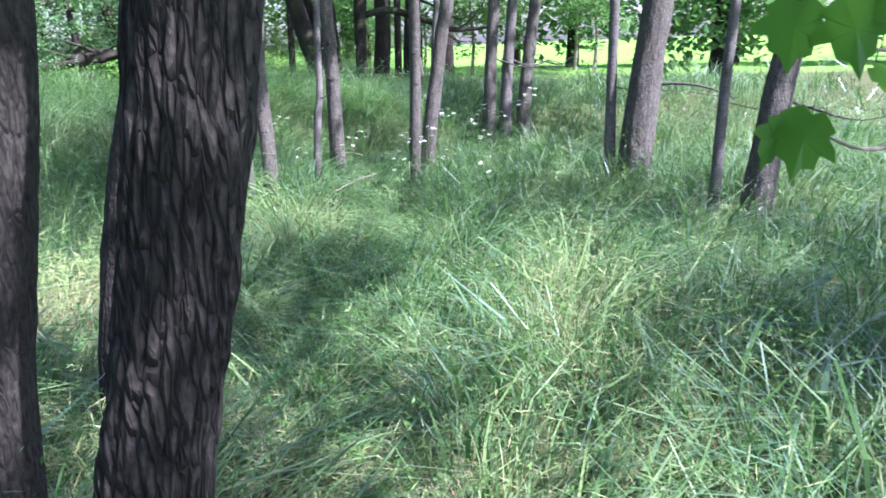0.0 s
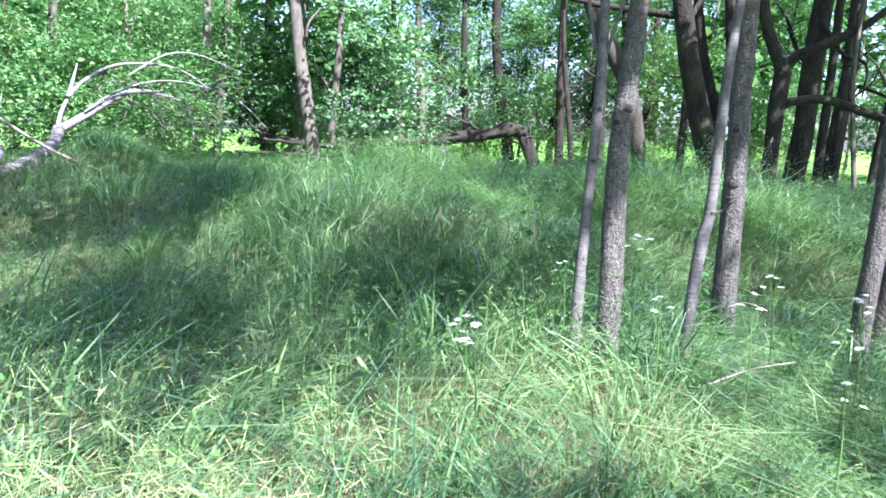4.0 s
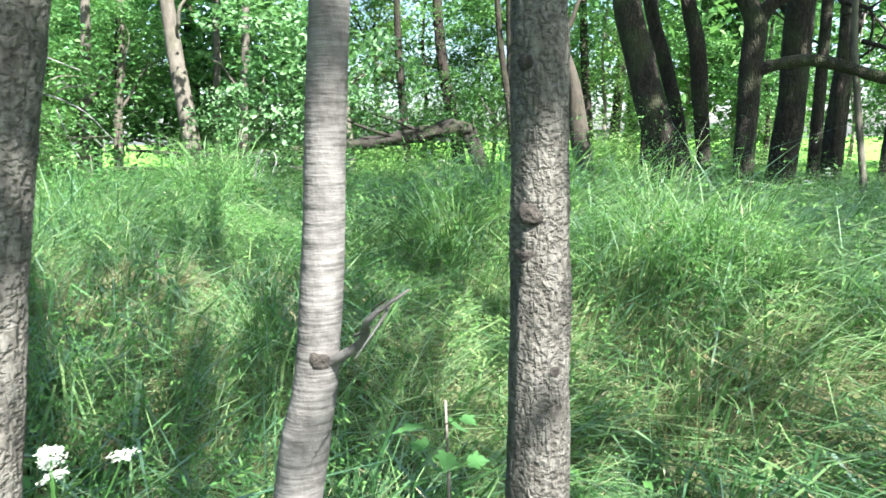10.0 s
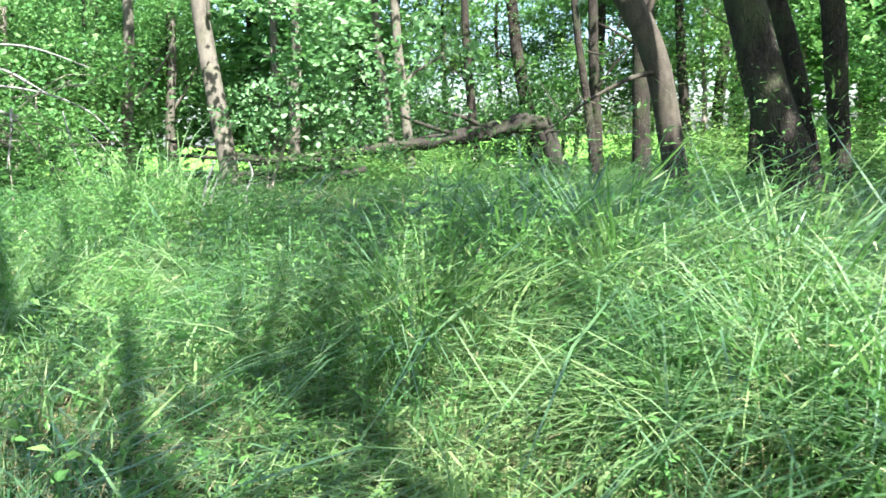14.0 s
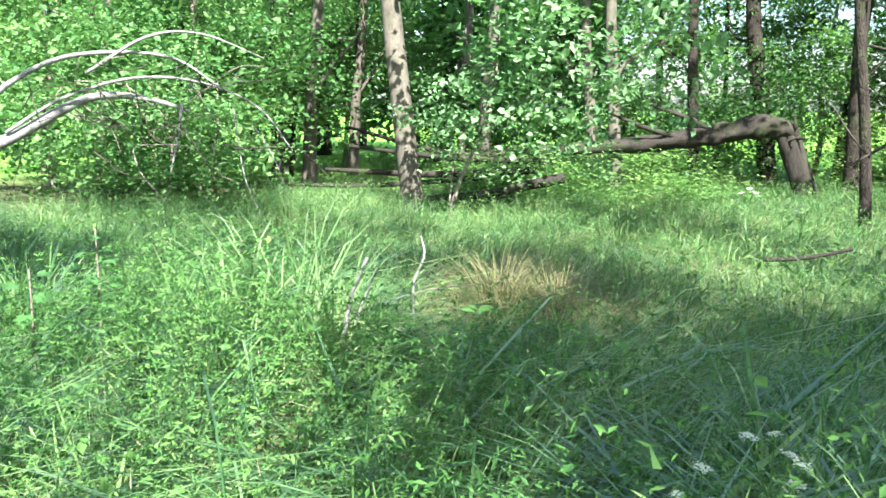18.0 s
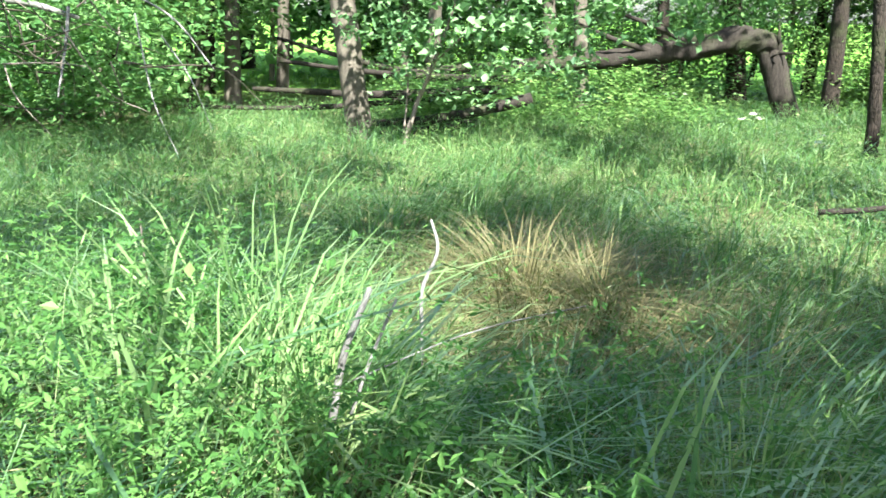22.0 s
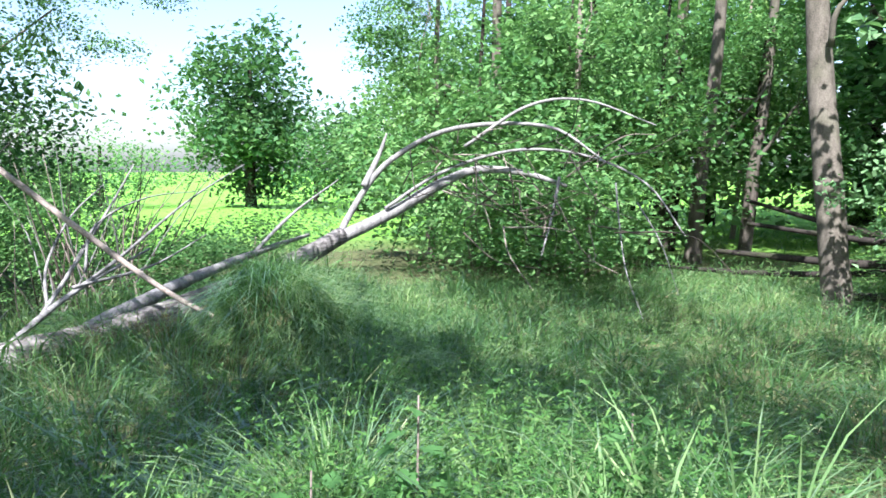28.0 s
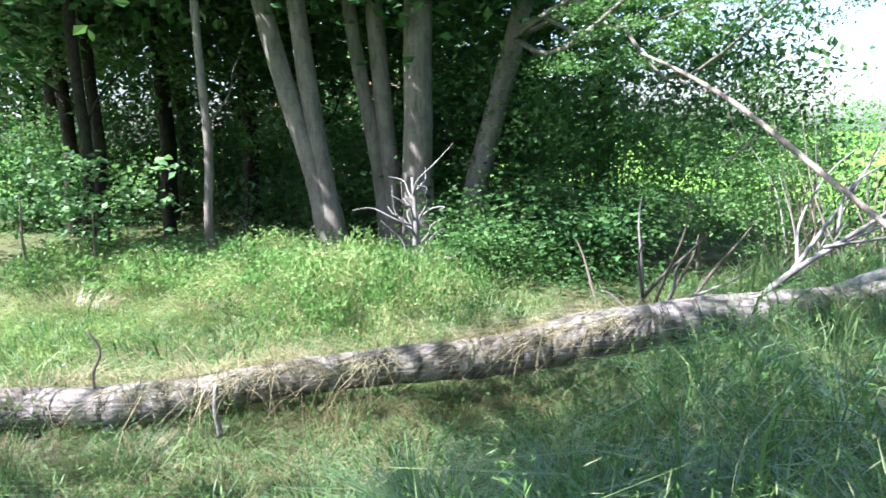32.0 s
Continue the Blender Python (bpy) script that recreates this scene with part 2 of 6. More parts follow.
M_PALEBARK = bark_mat("pale_bark", (0.045, 0.038, 0.028), (0.125, 0.11, 0.085), (6, 6, 2), 0.2, 0.6)
M_BROWNBARK = bark_mat("brown_bark", (0.018, 0.015, 0.011), (0.068, 0.057, 0.042), (7, 7, 2), 0.1, 0.6)
M_GREYBARK = bark_mat("grey_bark", (0.075, 0.065, 0.053), (0.21, 0.19, 0.165), (6, 6, 1.5), 0.25, 0.5)
M_LOG = bark_mat("weathered_log", (0.052, 0.045, 0.038), (0.235, 0.22, 0.2), (4, 4, 4), 0.3, 0.9, 0.35, plates=8)
M_ROT = bark_mat("rotten_wood", (0.008, 0.0065, 0.005), (0.038, 0.032, 0.025), (22, 22, 4), 0.3, 1.0)
M_DEAD = bark_mat("bare_dead_wood", (0.08, 0.075, 0.068), (0.235, 0.228, 0.212), (8, 8, 2), 0.0, 0.4)
M_TWIG = bark_mat("dead_twig", (0.10, 0.08, 0.065), (0.26, 0.22, 0.18), (8, 8, 2), 0.0, 0.4)
M_BRICK = plain_mat("far_brick", (0.24, 0.17, 0.14), (0.34, 0.25, 0.21), 3)
M_ROOF = plain_mat("far_roof", (0.16, 0.07, 0.05), (0.24, 0.11, 0.08), 3)
M_WIN = plain_mat("far_window", (0.05, 0.06, 0.07), (0.09, 0.10, 0.11), 2, 0.2)

# ---------------------------------------------------------------- mesh tools


def as_mesh(name, verts, loops, sizes, material, smooth=False):
    """A mesh from flat arrays: vertices, corner indices and the number of corners of each face."""
    me = bpy.data.meshes.new(name)
    verts = np.ascontiguousarray(verts, dtype=np.float32)
    loops = np.ascontiguousarray(loops, dtype=np.int32).ravel()
    sizes = np.ascontiguousarray(sizes, dtype=np.int32)
    me.vertices.add(len(verts))
    me.vertices.foreach_set("co", verts.ravel())
    me.loops.add(len(loops))
    me.loops.foreach_set("vertex_index", loops)
    me.polygons.add(len(sizes))
    starts = np.concatenate([[0], np.cumsum(sizes)[:-1]]).astype(np.int32)
    me.polygons.foreach_set("loop_start", starts)
    me.polygons.foreach_set("loop_total", sizes)
    me.polygons.foreach_set("use_smooth", np.full(len(sizes), smooth))
    me.materials.append(material)
    me.update(calc_edges=True)
    return me


def part(name, mesh, parent=None, label="", kind=""):
    ob = new(name, mesh)
    if parent is not None:
        ob.parent = parent
    if label:
        ob["label"] = label
    if kind:
        ob["kind"] = kind
    return ob


def thing(name, x, y, z, label, category, group=""):
    e = new(name)
    e.empty_display_size = 0.2
    e.matrix_world = pose(x, y, z)
    return tagged(e, label, category, group)


def spline(points, n):
    """Points along a smooth line through the given ones."""
    p = np.array(points, float)
    if len(p) == 2:
        return p[0] + (p[1] - p[0]) * np.linspace(0, 1, n)[:, None]
    ext = np.vstack([2 * p[0] - p[1], p, 2 * p[-1] - p[-2]])
    t = np.linspace(0, len(p) - 1, n)
    i = np.minimum(t.astype(int), len(p) - 2)
    f = (t - i)[:, None]
    a, b, c, d = ext[i], ext[i + 1], ext[i + 2], ext[i + 3]
    return 0.5 * (2 * b + (c - a) * f + (2 * a - 5 * b + 4 * c - d) * f ** 2 + (3 * b - a - 3 * c + d) * f ** 3)


def fractal(u, v, seed):
    """Cheap smooth value noise on arrays."""
    rng = np.random.RandomState(seed)
    total = np.zeros(np.broadcast(u, v).shape)
    for k in range(6):
        a, b, c, d = rng.uniform(-1, 1, 4) * (1.3 ** k)
        total += np.sin(a * u + b * v + c * 7 + 1.7 * np.sin(d * u - c * v + k)) / (1 + 0.5 * k)
    return total / 2.4


def tube_arrays(points, radii, sides=10, rings=14, rough=0.06, seed=0, ridge=0.0, ridges=16, flare=0.0, cap=True):
    """A bent, tapering, uneven tube. ridge: depth of lengthwise bark ridges, as a share of the radius."""
    c = spline(points, rings)
    r = np.interp(np.linspace(0, 1, rings), np.linspace(0, 1, len(radii)), radii)
    if flare:
        r = r * (1 + flare * np.exp(-np.linspace(0, 1, rings) * 14))
    tan = np.gradient(c, axis=0)
    tan /= np.linalg.norm(tan, axis=1)[:, None] + 1e-9
    ref = np.array([1.0, 0.13, 0.0]) if abs(tan[0][0]) < 0.8 else np.array([0.0, 0.13, 1.0])
    n1 = ref - tan * (tan @ ref)[:, None]
    n1 /= np.linalg.norm(n1, axis=1)[:, None]
    n2 = np.cross(tan, n1)
    th = np.linspace(0, 2 * np.pi, sides, endpoint=False)
    along = np.concatenate([[0], np.cumsum(np.linalg.norm(np.diff(c, axis=0), axis=1))])
    scale = along / max(1e-6, np.mean(r))
    T, S = np.meshgrid(th, scale)
    wob = rough * fractal(2.0 * np.cos(T) + 5, 2.0 * np.sin(T) + 0.7 * S, seed)
    if ridge:
        ph = ridges * T + 1.6 * np.sin(0.42 * S + 2 * T + seed) + 0.9 * np.sin(1.0 * S - 3 * T)
        rid = (1 - np.exp(-(np.sin(ph / 2) / 0.42) ** 2)) * (0.75 + 0.25 * np.sin(1.7 * S + 5 * T + 2 * np.sin(3 * S)))
        wob = wob + ridge * (rid - 0.6)
    R = r[:, None] * (1 + wob)
    v = c[:, None, :] + R[:, :, None] * (np.cos(T)[:, :, None] * n1[:, None, :] + np.sin(T)[:, :, None] * n2[:, None, :])
    v = v.reshape(-1, 3)
    i = np.arange(rings - 1)[:, None] * sides
    j = np.arange(sides)[None, :]
    k = (j + 1) % sides
    q = np.stack([i + j, i + k, i + sides + k, i + sides + j], -1).reshape(-1, 4)
    loops, sizes = q.ravel(), np.full(len(q), 4)
    if cap:
        v = np.vstack([v, c[0], c[-1] + tan[-1] * r[-1] * 0.6])
        a, b = len(v) - 2, len(v) - 1
        jj, kk = np.arange(sides), (np.arange(sides) + 1) % sides
        low = np.stack([np.full(sides, a), kk, jj], -1)
        top = np.stack([np.full(sides, b), (rings - 1) * sides + jj, (rings - 1) * sides + kk], -1)
        loops = np.concatenate([loops, low.ravel(), top.ravel()])
        sizes = np.concatenate([sizes, np.full(2 * sides, 3)])
    return v, loops, sizes


def joined(pieces):
    vs, ls, ss, off = [], [], [], 0
    for v, l, s in pieces:
        vs.append(v)
        ls.append(l + off)
        ss.append(s)
        off += len(v)
    return np.vstack(vs), np.concatenate(ls), np.concatenate(ss)


def tube(name, points, radii, material, parent=None, label="", **kw):
    return part(name, as_mesh(name, *tube_arrays(points, radii, **kw), material, True), parent, label)


def leaf_arrays(centres, size, rng, flat=0.5, droop=0.2, long=1.5):
    """Folded four-cornered leaves round the given points. flat: 1 lies level, 0 turns freely."""
    n = len(centres)
    d = rng.normal(size=(n, 3))
    d[:, 2] = d[:, 2] * (1 - flat) - droop
    d /= np.linalg.norm(d, axis=1)[:, None]
    up = rng.normal(size=(n, 3)) * (1 - flat) * 0.8 + np.array([0, 0, 1.0])
    side = np.cross(d, up)
    side /= np.linalg.norm(side, axis=1)[:, None] + 1e-9
    nor = np.cross(side, d)
    s = (size * rng.uniform(0.55, 1.3, n))[:, None]
    base = centres - d * s * 0.5 * long
    tip = centres + d * s * 0.5 * long
    mid = centres + d * s * 0.05
    left = mid - side * s * 0.5 + nor * s * 0.16
    right = mid + side * s * 0.5 + nor * s * 0.16
    v = np.stack([base, left, tip, right], 1).reshape(-1, 3)
    i = (np.arange(n) * 4)[:, None]
    loops = np.concatenate([i, i + 3, i + 2, i, i + 2, i + 1], 1).ravel()
    return v, loops, np.full(2 * n, 3)


def clump_points(n, centre, radii, rng, clumps=30, spread=0.28, hollow=0.35, droop=0.0):
    """Leaf places in uneven clumps within an ellipsoid, with gaps between them."""
    d = rng.normal(size=(clumps, 3))
    d /= np.linalg.norm(d, axis=1)[:, None]
    rr = rng.uniform(hollow, 1, clumps) ** 0.6
    cl = d * rr[:, None]
    w = rng.uniform(0.3, 1.0, clumps)
    pick = rng.choice(clumps, n, p=w / w.sum())
    off = rng.normal(size=(n, 3)) * spread * (0.5 + w[pick])[:, None] * np.array([1, 1, 0.55])
    p = (cl[pick] + off) * np.array(radii) + np.array(centre)
    p[:, 2] -= droop * np.hypot(off[:, 0], off[:, 1]) * radii[2]
    return p


# ---------------------------------------------------------------- lie of the land


def step(t):
    t = np.clip(t, 0, 1)
    return t * t * (3 - 2 * t)


def ground_z(x, y):
    """Height of the soil: a low bank that the walk climbs, a hump beside it, and a fall beyond."""
    x, y = np.asarray(x, float), np.asarray(y, float)
    edge = 7.15 + np.where(x > -4, 0.10 * x, -0.4 - 0.18 * (x + 4)) - 0.9 * np.exp(-((x + 2.2) / 1.6) ** 2)
    bank = 0.56 * step((y - edge) / 2.3)
    bank = bank * (1 - 0.35 * step((y - 12.5) / 7)) * (1 - 0.15 * step((-x - 8) / 8))
    hump = 0.24 * np.exp(-(((x + 3.2) / 1.5) ** 2 + ((y - 11.0) / 1.3) ** 2))
    hump = hump + 0.12 * np.exp(-(((x + 0.5) / 1.6) ** 2 + ((y - 6.1) / 1.0) ** 2))
    hump = hump + 0.16 * np.exp(-(((x + 0.6) / 0.9) ** 2 + ((y - 10.3) / 0.8) ** 2))
    hump = hump + 0.62 * np.exp(-(((x + 8.3) / 0.8) ** 2 + ((y - 11.0) / 0.55) ** 2))
    hole = -0.22 * np.exp(-(((x + 3.0) / 0.45) ** 2 + ((y - 12.15) / 0.45) ** 2)) - 0.2 * np.exp(-(((x + 2.0) / 0.4) ** 2 + ((y - 12.6) / 0.5) ** 2))
    lumps = 0.035 * np.sin(1.7 * x + 0.6 * y) * np.sin(1.3 * y - 0.5 * x + 1) + 0.02 * np.sin(4.1 * x + 1) * np.sin(3.7 * y)
    far = -0.6 * step((np.hypot(x + 2, y - 8) - 20) / 40)
    return bank + hump + hole + lumps + far


def gz(x, y):
    return float(ground_z(x, y))

# ---------------------------------------------------------------- ground
rs = np.random.RandomState(11)


def ground_sheet():
    near_x = np.arange(-16, 10.01, 0.22)
    near_y = np.arange(-6, 26.01, 0.22)
    grow = 1.25 ** np.arange(1, 21)
    xs = np.concatenate([(-16 - 1.1 * np.cumsum(grow) * 0.9)[::-1], near_x, 10 + np.cumsum(grow)])
    ys = np.concatenate([(-6 - np.cumsum(grow))[::-1], near_y, 26 + np.cumsum(grow)])
    X, Y = np.meshgrid(xs, ys)
    Z = ground_z(X, Y)
    v = np.stack([X, Y, Z], -1).reshape(-1, 3)
    w = len(xs)
    i, j = np.meshgrid(np.arange(len(ys) - 1), np.arange(w - 1), indexing="ij")
    a = (i * w + j).ravel()
    q = np.stack([a, a + 1, a + w + 1, a + w], -1)
    return as_mesh("ground", v, q.ravel(), np.full(len(q), 4), M_GROUND, True)


def ground_mat():
    m, nt, out = node_mat("woodland_floor_and_meadow")
    p = nt.nodes.new("ShaderNodeBsdfPrincipled")
    p.inputs["Roughness"].default_value = 0.95
    p.inputs["Specular IOR Level"].default_value = 0.1
    co = obj_coords(nt)
    n1 = noise_tex(nt, 2.3, 6, co)
    n2 = noise_tex(nt, 26, 4, co)
    soil = mixed(nt, 0.45, ramp(nt, n1, [(0.35, (0.035, 0.045, 0.018)), (0.65, (0.09, 0.12, 0.04))]), ramp(nt, n2, [(0.3, (0.03, 0.03, 0.015)), (0.7, (0.16, 0.15, 0.08))]))
    n3 = noise_tex(nt, 0.35, 5, co)
    n4 = noise_tex(nt, 5, 5, co)
    field = mixed(nt, 0.4, ramp(nt, n3, [(0.3, (0.10, 0.27, 0.03)), (0.7, (0.16, 0.34, 0.05))]), ramp(nt, n4, [(0.3, (0.08, 0.22, 0.025)), (0.7, (0.20, 0.38, 0.06))]))
    vm = nt.nodes.new("ShaderNodeVectorMath")
    vm.operation = "DISTANCE"
    nt.links.new(co, vm.inputs[0])
    vm.inputs[1].default_value = (-1.5, 9, 0)
    wob = nt.nodes.new("ShaderNodeMath")
    wob.operation = "MULTIPLY_ADD"
    nt.links.new(n3, wob.inputs[0])
    wob.inputs[1].default_value = 6
    nt.links.new(vm.outputs["Value"], wob.inputs[2])
    mr = nt.nodes.new("ShaderNodeMapRange")
    mr.inputs[1].default_value, mr.inputs[2].default_value = 18, 23
    nt.links.new(wob.outputs[0], mr.inputs[0])
    vw = nt.nodes.new("ShaderNodeVectorMath")
    vw.operation = "DISTANCE"
    nt.links.new(co, vw.inputs[0])
    vw.inputs[1].default_value = (-19, -6, 0)
    mw = nt.nodes.new("ShaderNodeMapRange")
    mw.inputs[1].default_value, mw.inputs[2].default_value = 13, 17
    nt.links.new(vw.outputs["Value"], mw.inputs[0])
    both = nt.nodes.new("ShaderNodeMath")
    both.operation = "MULTIPLY"
    nt.links.new(mr.outputs[0], both.inputs[0])
    nt.links.new(mw.outputs[0], both.inputs[1])
    nt.links.new(mixed(nt, both.outputs[0], soil, field), p.inputs["Base Color"])
    bp = nt.nodes.new("ShaderNodeBump")
    bp.inputs["Strength"].default_value = 0.6
    bp.inputs["Distance"].default_value = 0.05
    nt.links.new(n2, bp.inputs["Height"])
    nt.links.new(bp.outputs[0], p.inputs["Normal"])
    nt.links.new(p.outputs[0], out.inputs[0])
    return m


M_GROUND = ground_mat()
tagged(new("ground", ground_sheet()), "uneven woodland floor under grass, open meadow beyond", "ground", "", "structure")

# ---------------------------------------------------------------- crowns shared by the trees


def crown_mesh(name, n, radii, size, material, seed, clumps=34, spread=0.26, hollow=0.3, flat=0.45, centre=(0, 0, 0)):
    rng = np.random.RandomState(seed)
    p = clump_points(n, centre, radii, rng, clumps, spread, hollow, 0.25)
    return as_mesh(name, *leaf_arrays(p, size, rng, flat), material)


CROWN_HIGH = [crown_mesh("crown", 3000, (2.6, 2.6, 1.9), 0.19, M_LEAF, 20 + k, 22, 0.2, 0.3) for k in range(3)]
CROWN_MID = [crown_mesh("crown", 4200, (2.0, 2.0, 2.2), 0.09, M_LEAF, 30 + k, 30, 0.125, 0.15) for k in range(3)]
CROWN_PALE = [crown_mesh("crown", 6200, (1.7, 1.7, 1.5), 0.066, M_LEAF_PALE, 40 + k, 40, 0.18, 0.15) for k in range(2)]
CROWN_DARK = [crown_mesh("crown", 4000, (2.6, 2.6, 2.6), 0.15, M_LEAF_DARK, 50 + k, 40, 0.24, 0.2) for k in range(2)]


def spray_mesh(seed, n=4000, reach=1.5, size=0.06, material=M_LEAF, flat=0.5):
    """Level sprays of maple leaves, one above the other."""
    rng = np.random.RandomState(seed)
    c = np.stack([rng.normal(0, 0.55 * reach, 26), rng.normal(0, 0.45 * reach, 26), rng.uniform(-0.8, 0.9, 26)], 1)
    pick = rng.choice(26, n)
    p = c[pick] + rng.normal(size=(n, 3)) * np.array([0.27, 0.27, 0.08])
    p[:, 2] -= 0.25 * np.abs(p[:, 0] - c[pick][:, 0])
    return as_mesh("crown", *leaf_arrays(p, size, rng, flat, 0.15, 1.25), material)


CROWN_SPRAY = [spray_mesh(45), spray_mesh(46)]
CROWN_MAPLE = [spray_mesh(47, 800, 1.4, 0.125, M_SPRAY, 0.55), spray_mesh(48, 800, 1.4, 0.125, M_SPRAY, 0.55)]
CROWN_HERB = [crown_mesh("crown", 4200, (1.7, 1.7, 1.5), 0.07, M_LEAF_PALE, 66 + k, 50, 0.18, 0.15) for k in range(2)]
CROWN_FINE = [crown_mesh("crown", 5600, (1.7, 1.7, 1.4), 0.062, M_LEAF, 68 + k, 60, 0.15, 0.25) for k in range(2)]
CROWN_SHRUB = [crown_mesh("crown", 6500, (1.2, 1.2, 0.9), 0.043, M_LEAF, 60 + k, 34, 0.26, 0.15) for k in range(2)]


def crown(parent, meshes, k, x, y, z, sx=1.0, sz=1.0, turn=0.0):
    ob = part("crown", meshes[k % len(meshes)], parent)
    ob.matrix_basis = pose(x, y, z, 0, 0, turn) @ Matrix.Diagonal((sx, sx, sz, 1))
    return ob


def limb(parent, a, b, r, material, seed, bend=0.25, twigs=0):
    """A limb from a to b with a natural sag, and twigs."""
    a, b = np.array(a, float), np.array(b, float)
    rng = np.random.RandomState(seed)
    ln = np.linalg.norm(b - a)
    m1 = a + (b - a) * 0.35 + rng.normal(size=3) * ln * 0.07 * bend * 4
    m2 = a + (b - a) * 0.7 + rng.normal(size=3) * ln * 0.07 * bend * 4
    ob = tube("limb", [a, m1, m2, b], [r, r * 0.75, r * 0.5, r * 0.2], material, parent, sides=7, rings=12, rough=0.1, seed=seed)
    for k in range(twigs):
        f = rng.uniform(0.35, 0.95)
        s = a + (b - a) * f
        e = s + rng.normal(size=3) * ln * 0.22 + np.array([0, 0, 0.05 * ln])
        tube("twig", [s, (s + e) / 2 + rng.normal(size=3) * 0.04 * ln, e], [r * 0.3, r * 0.2, r * 0.07], material, ob, sides=5, rings=6, seed=seed + k)
    return ob


def tree(name, base, line, radii, material, label, category="tree", group="", crowns=(), limbs=(), sink=0.25, **kw):
    """A tree whose trunk follows line (offsets from its base)."""
    x, y = base
    z = gz(x, y)
    e = thing(name, x, y, z, label, category, group)
    pts = [(line[0][0], line[0][1], -sink)] + [(a, b, c) for a, b, c in line]
    tube("trunk", pts, [radii[0] * 1.06, *radii], material, e, **kw)
    for a, b, r, s in limbs:
        limb(e, a, b, r, material, s, 0.25, 3)
    for meshes, k, cx, cy, cz, sx, sz in crowns:
        crown(e, meshes, k, cx, cy, cz, sx, sz, 67 * k)
    return e


# ---------------------------------------------------------------- the trees by the path
BIG = dict(sides=96, rings=150, rough=0.07, ridge=0.2, ridges=18, flare=0.05)
YOUNG = dict(sides=40, rings=110, rough=0.07, ridge=0.06, ridges=13, flare=0.2)
SLIM = dict(sides=20, rings=60, rough=0.05, flare=0.25)

tree("old_tree", (-0.63, 0.17), [(0.0, 0, 0), (0.03, 0, 0.5), (0.07, 0, 0.8), (0.14, 0, 1.1), (0.18, 0, 1.31), (0.22, 0, 1.53), (0.34, 0.03, 2.4), (0.5, 0.1, 5), (0.6, 0.2, 8)], [0.108, 0.104, 0.102, 0.103, 0.105, 0.107, 0.104, 0.09, 0.06], M_OAK,
     "old tree with deeply furrowed dark bark standing in long grass", crowns=[], seed=3, **{**BIG, "sides": 130, "rings": 190, "ridge": 0.11, "ridges": 24})
tree("old_tree", (-0.885, 1.75), [(-0.09, 0, 0), (-0.04, 0, 0.5), (0.075, 0, 1.07), (0.18, 0, 1.42), (0.25, 0, 1.78), (0.34, 0, 2.35), (0.45, 0.1, 5), (0.4, 0.1, 8)], [0.11, 0.104, 0.1, 0.108, 0.099, 0.097, 0.085, 0.05], M_RIDGED,
     "grey-brown tree with furrowed bark and a swollen scar on its trunk", crowns=[], seed=5, **{**BIG, "ridge": 0.05, "ridges": 26})

tree("old_tree", (-0.97, 0.42), [(-0.01, 0, 0), (0.05, 0, 0.8), (0.16, 0.01, 1.5), (0.25, 0.03, 2.4), (0.3, 0.1, 4.5), (0.3, 0.2, 7)], [0.085, 0.08, 0.076, 0.07, 0.06, 0.04], M_RIDGED,
     "slimmer tree with furrowed grey bark beside the old tree", limbs=[((0.25, 0.03, 2.4), (0.7, 0.4, 3.8), 0.03, 8)], crowns=[], seed=4, **{**BIG, "ridge": 0.05, "ridges": 26})

# a, b, c, d: four young trees passed closely
tree("young_tree", (-0.60, 5.74), [(0, 0, 0), (0.0, 0.1, 0.5), (0.01, 0.22, 1.0), (0.03, 0.32, 1.75), (0.0, 0.45, 2.6), (-0.1, 0.6, 5)], [0.036, 0.033, 0.031, 0.029, 0.026, 0.012], M_SMOOTH,
     "slim young tree with smooth grey bark, forking above head height", group="young trees", limbs=[((0.03, 0.32, 1.72), (-0.25, 0.45, 2.9), 0.014, 4), ((0.03, 0.32, 1.75), (0.3, 0.45, 2.6), 0.012, 5)], seed=7, **SLIM)
tree("young_tree", (-0.41, 5.72), [(-0.01, 0, 0), (-0.01, 0.12, 0.5), (-0.03, 0.25, 1.1), (-0.01, 0.34, 1.6), (0.03, 0.45, 2.4), (0.1, 0.7, 6)], [0.069, 0.065, 0.062, 0.058, 0.054, 0.03], M_YOUNG,
     "young tree with pale grey-brown bark and dark branch scars", group="young trees", crowns=[], seed=9, **YOUNG)
tree("young_tree", (0.03, 6.0), [(-0.02, 0, 0), (0.0, 0.0, 0.5), (0.03, 0.03, 0.8), (0.06, 0.04, 1.0), (0.09, 0.1, 1.7), (0.16, 0.3, 2.5), (0.3, 0.5, 5)], [0.036, 0.034, 0.037, 0.031, 0.028, 0.024, 0.012], M_SMOOTH,
     "slim crooked young tree with a snapped side twig", group="young trees", limbs=[((0.05, 0.03, 0.93), (0.22, -0.02, 1.07), 0.009, 14), ((0.02, 0.02, 0.62), (0.07, -0.03, 0.7), 0.006, 15)], seed=11, **SLIM)
tree("young_tree", (0.285, 6.87), [(-0.01, 0, 0), (-0.01, 0, 0.5), (-0.01, 0.0, 0.95), (-0.012, 0, 1.4), (-0.02, 0.03, 2.2), (0.0, 0.1, 6)], [0.085, 0.077, 0.073, 0.068, 0.063, 0.03], M_YOUNG,
     "young tree with rough grey-brown bark and knots", group="young trees", crowns=[], seed=13, **YOUNG)
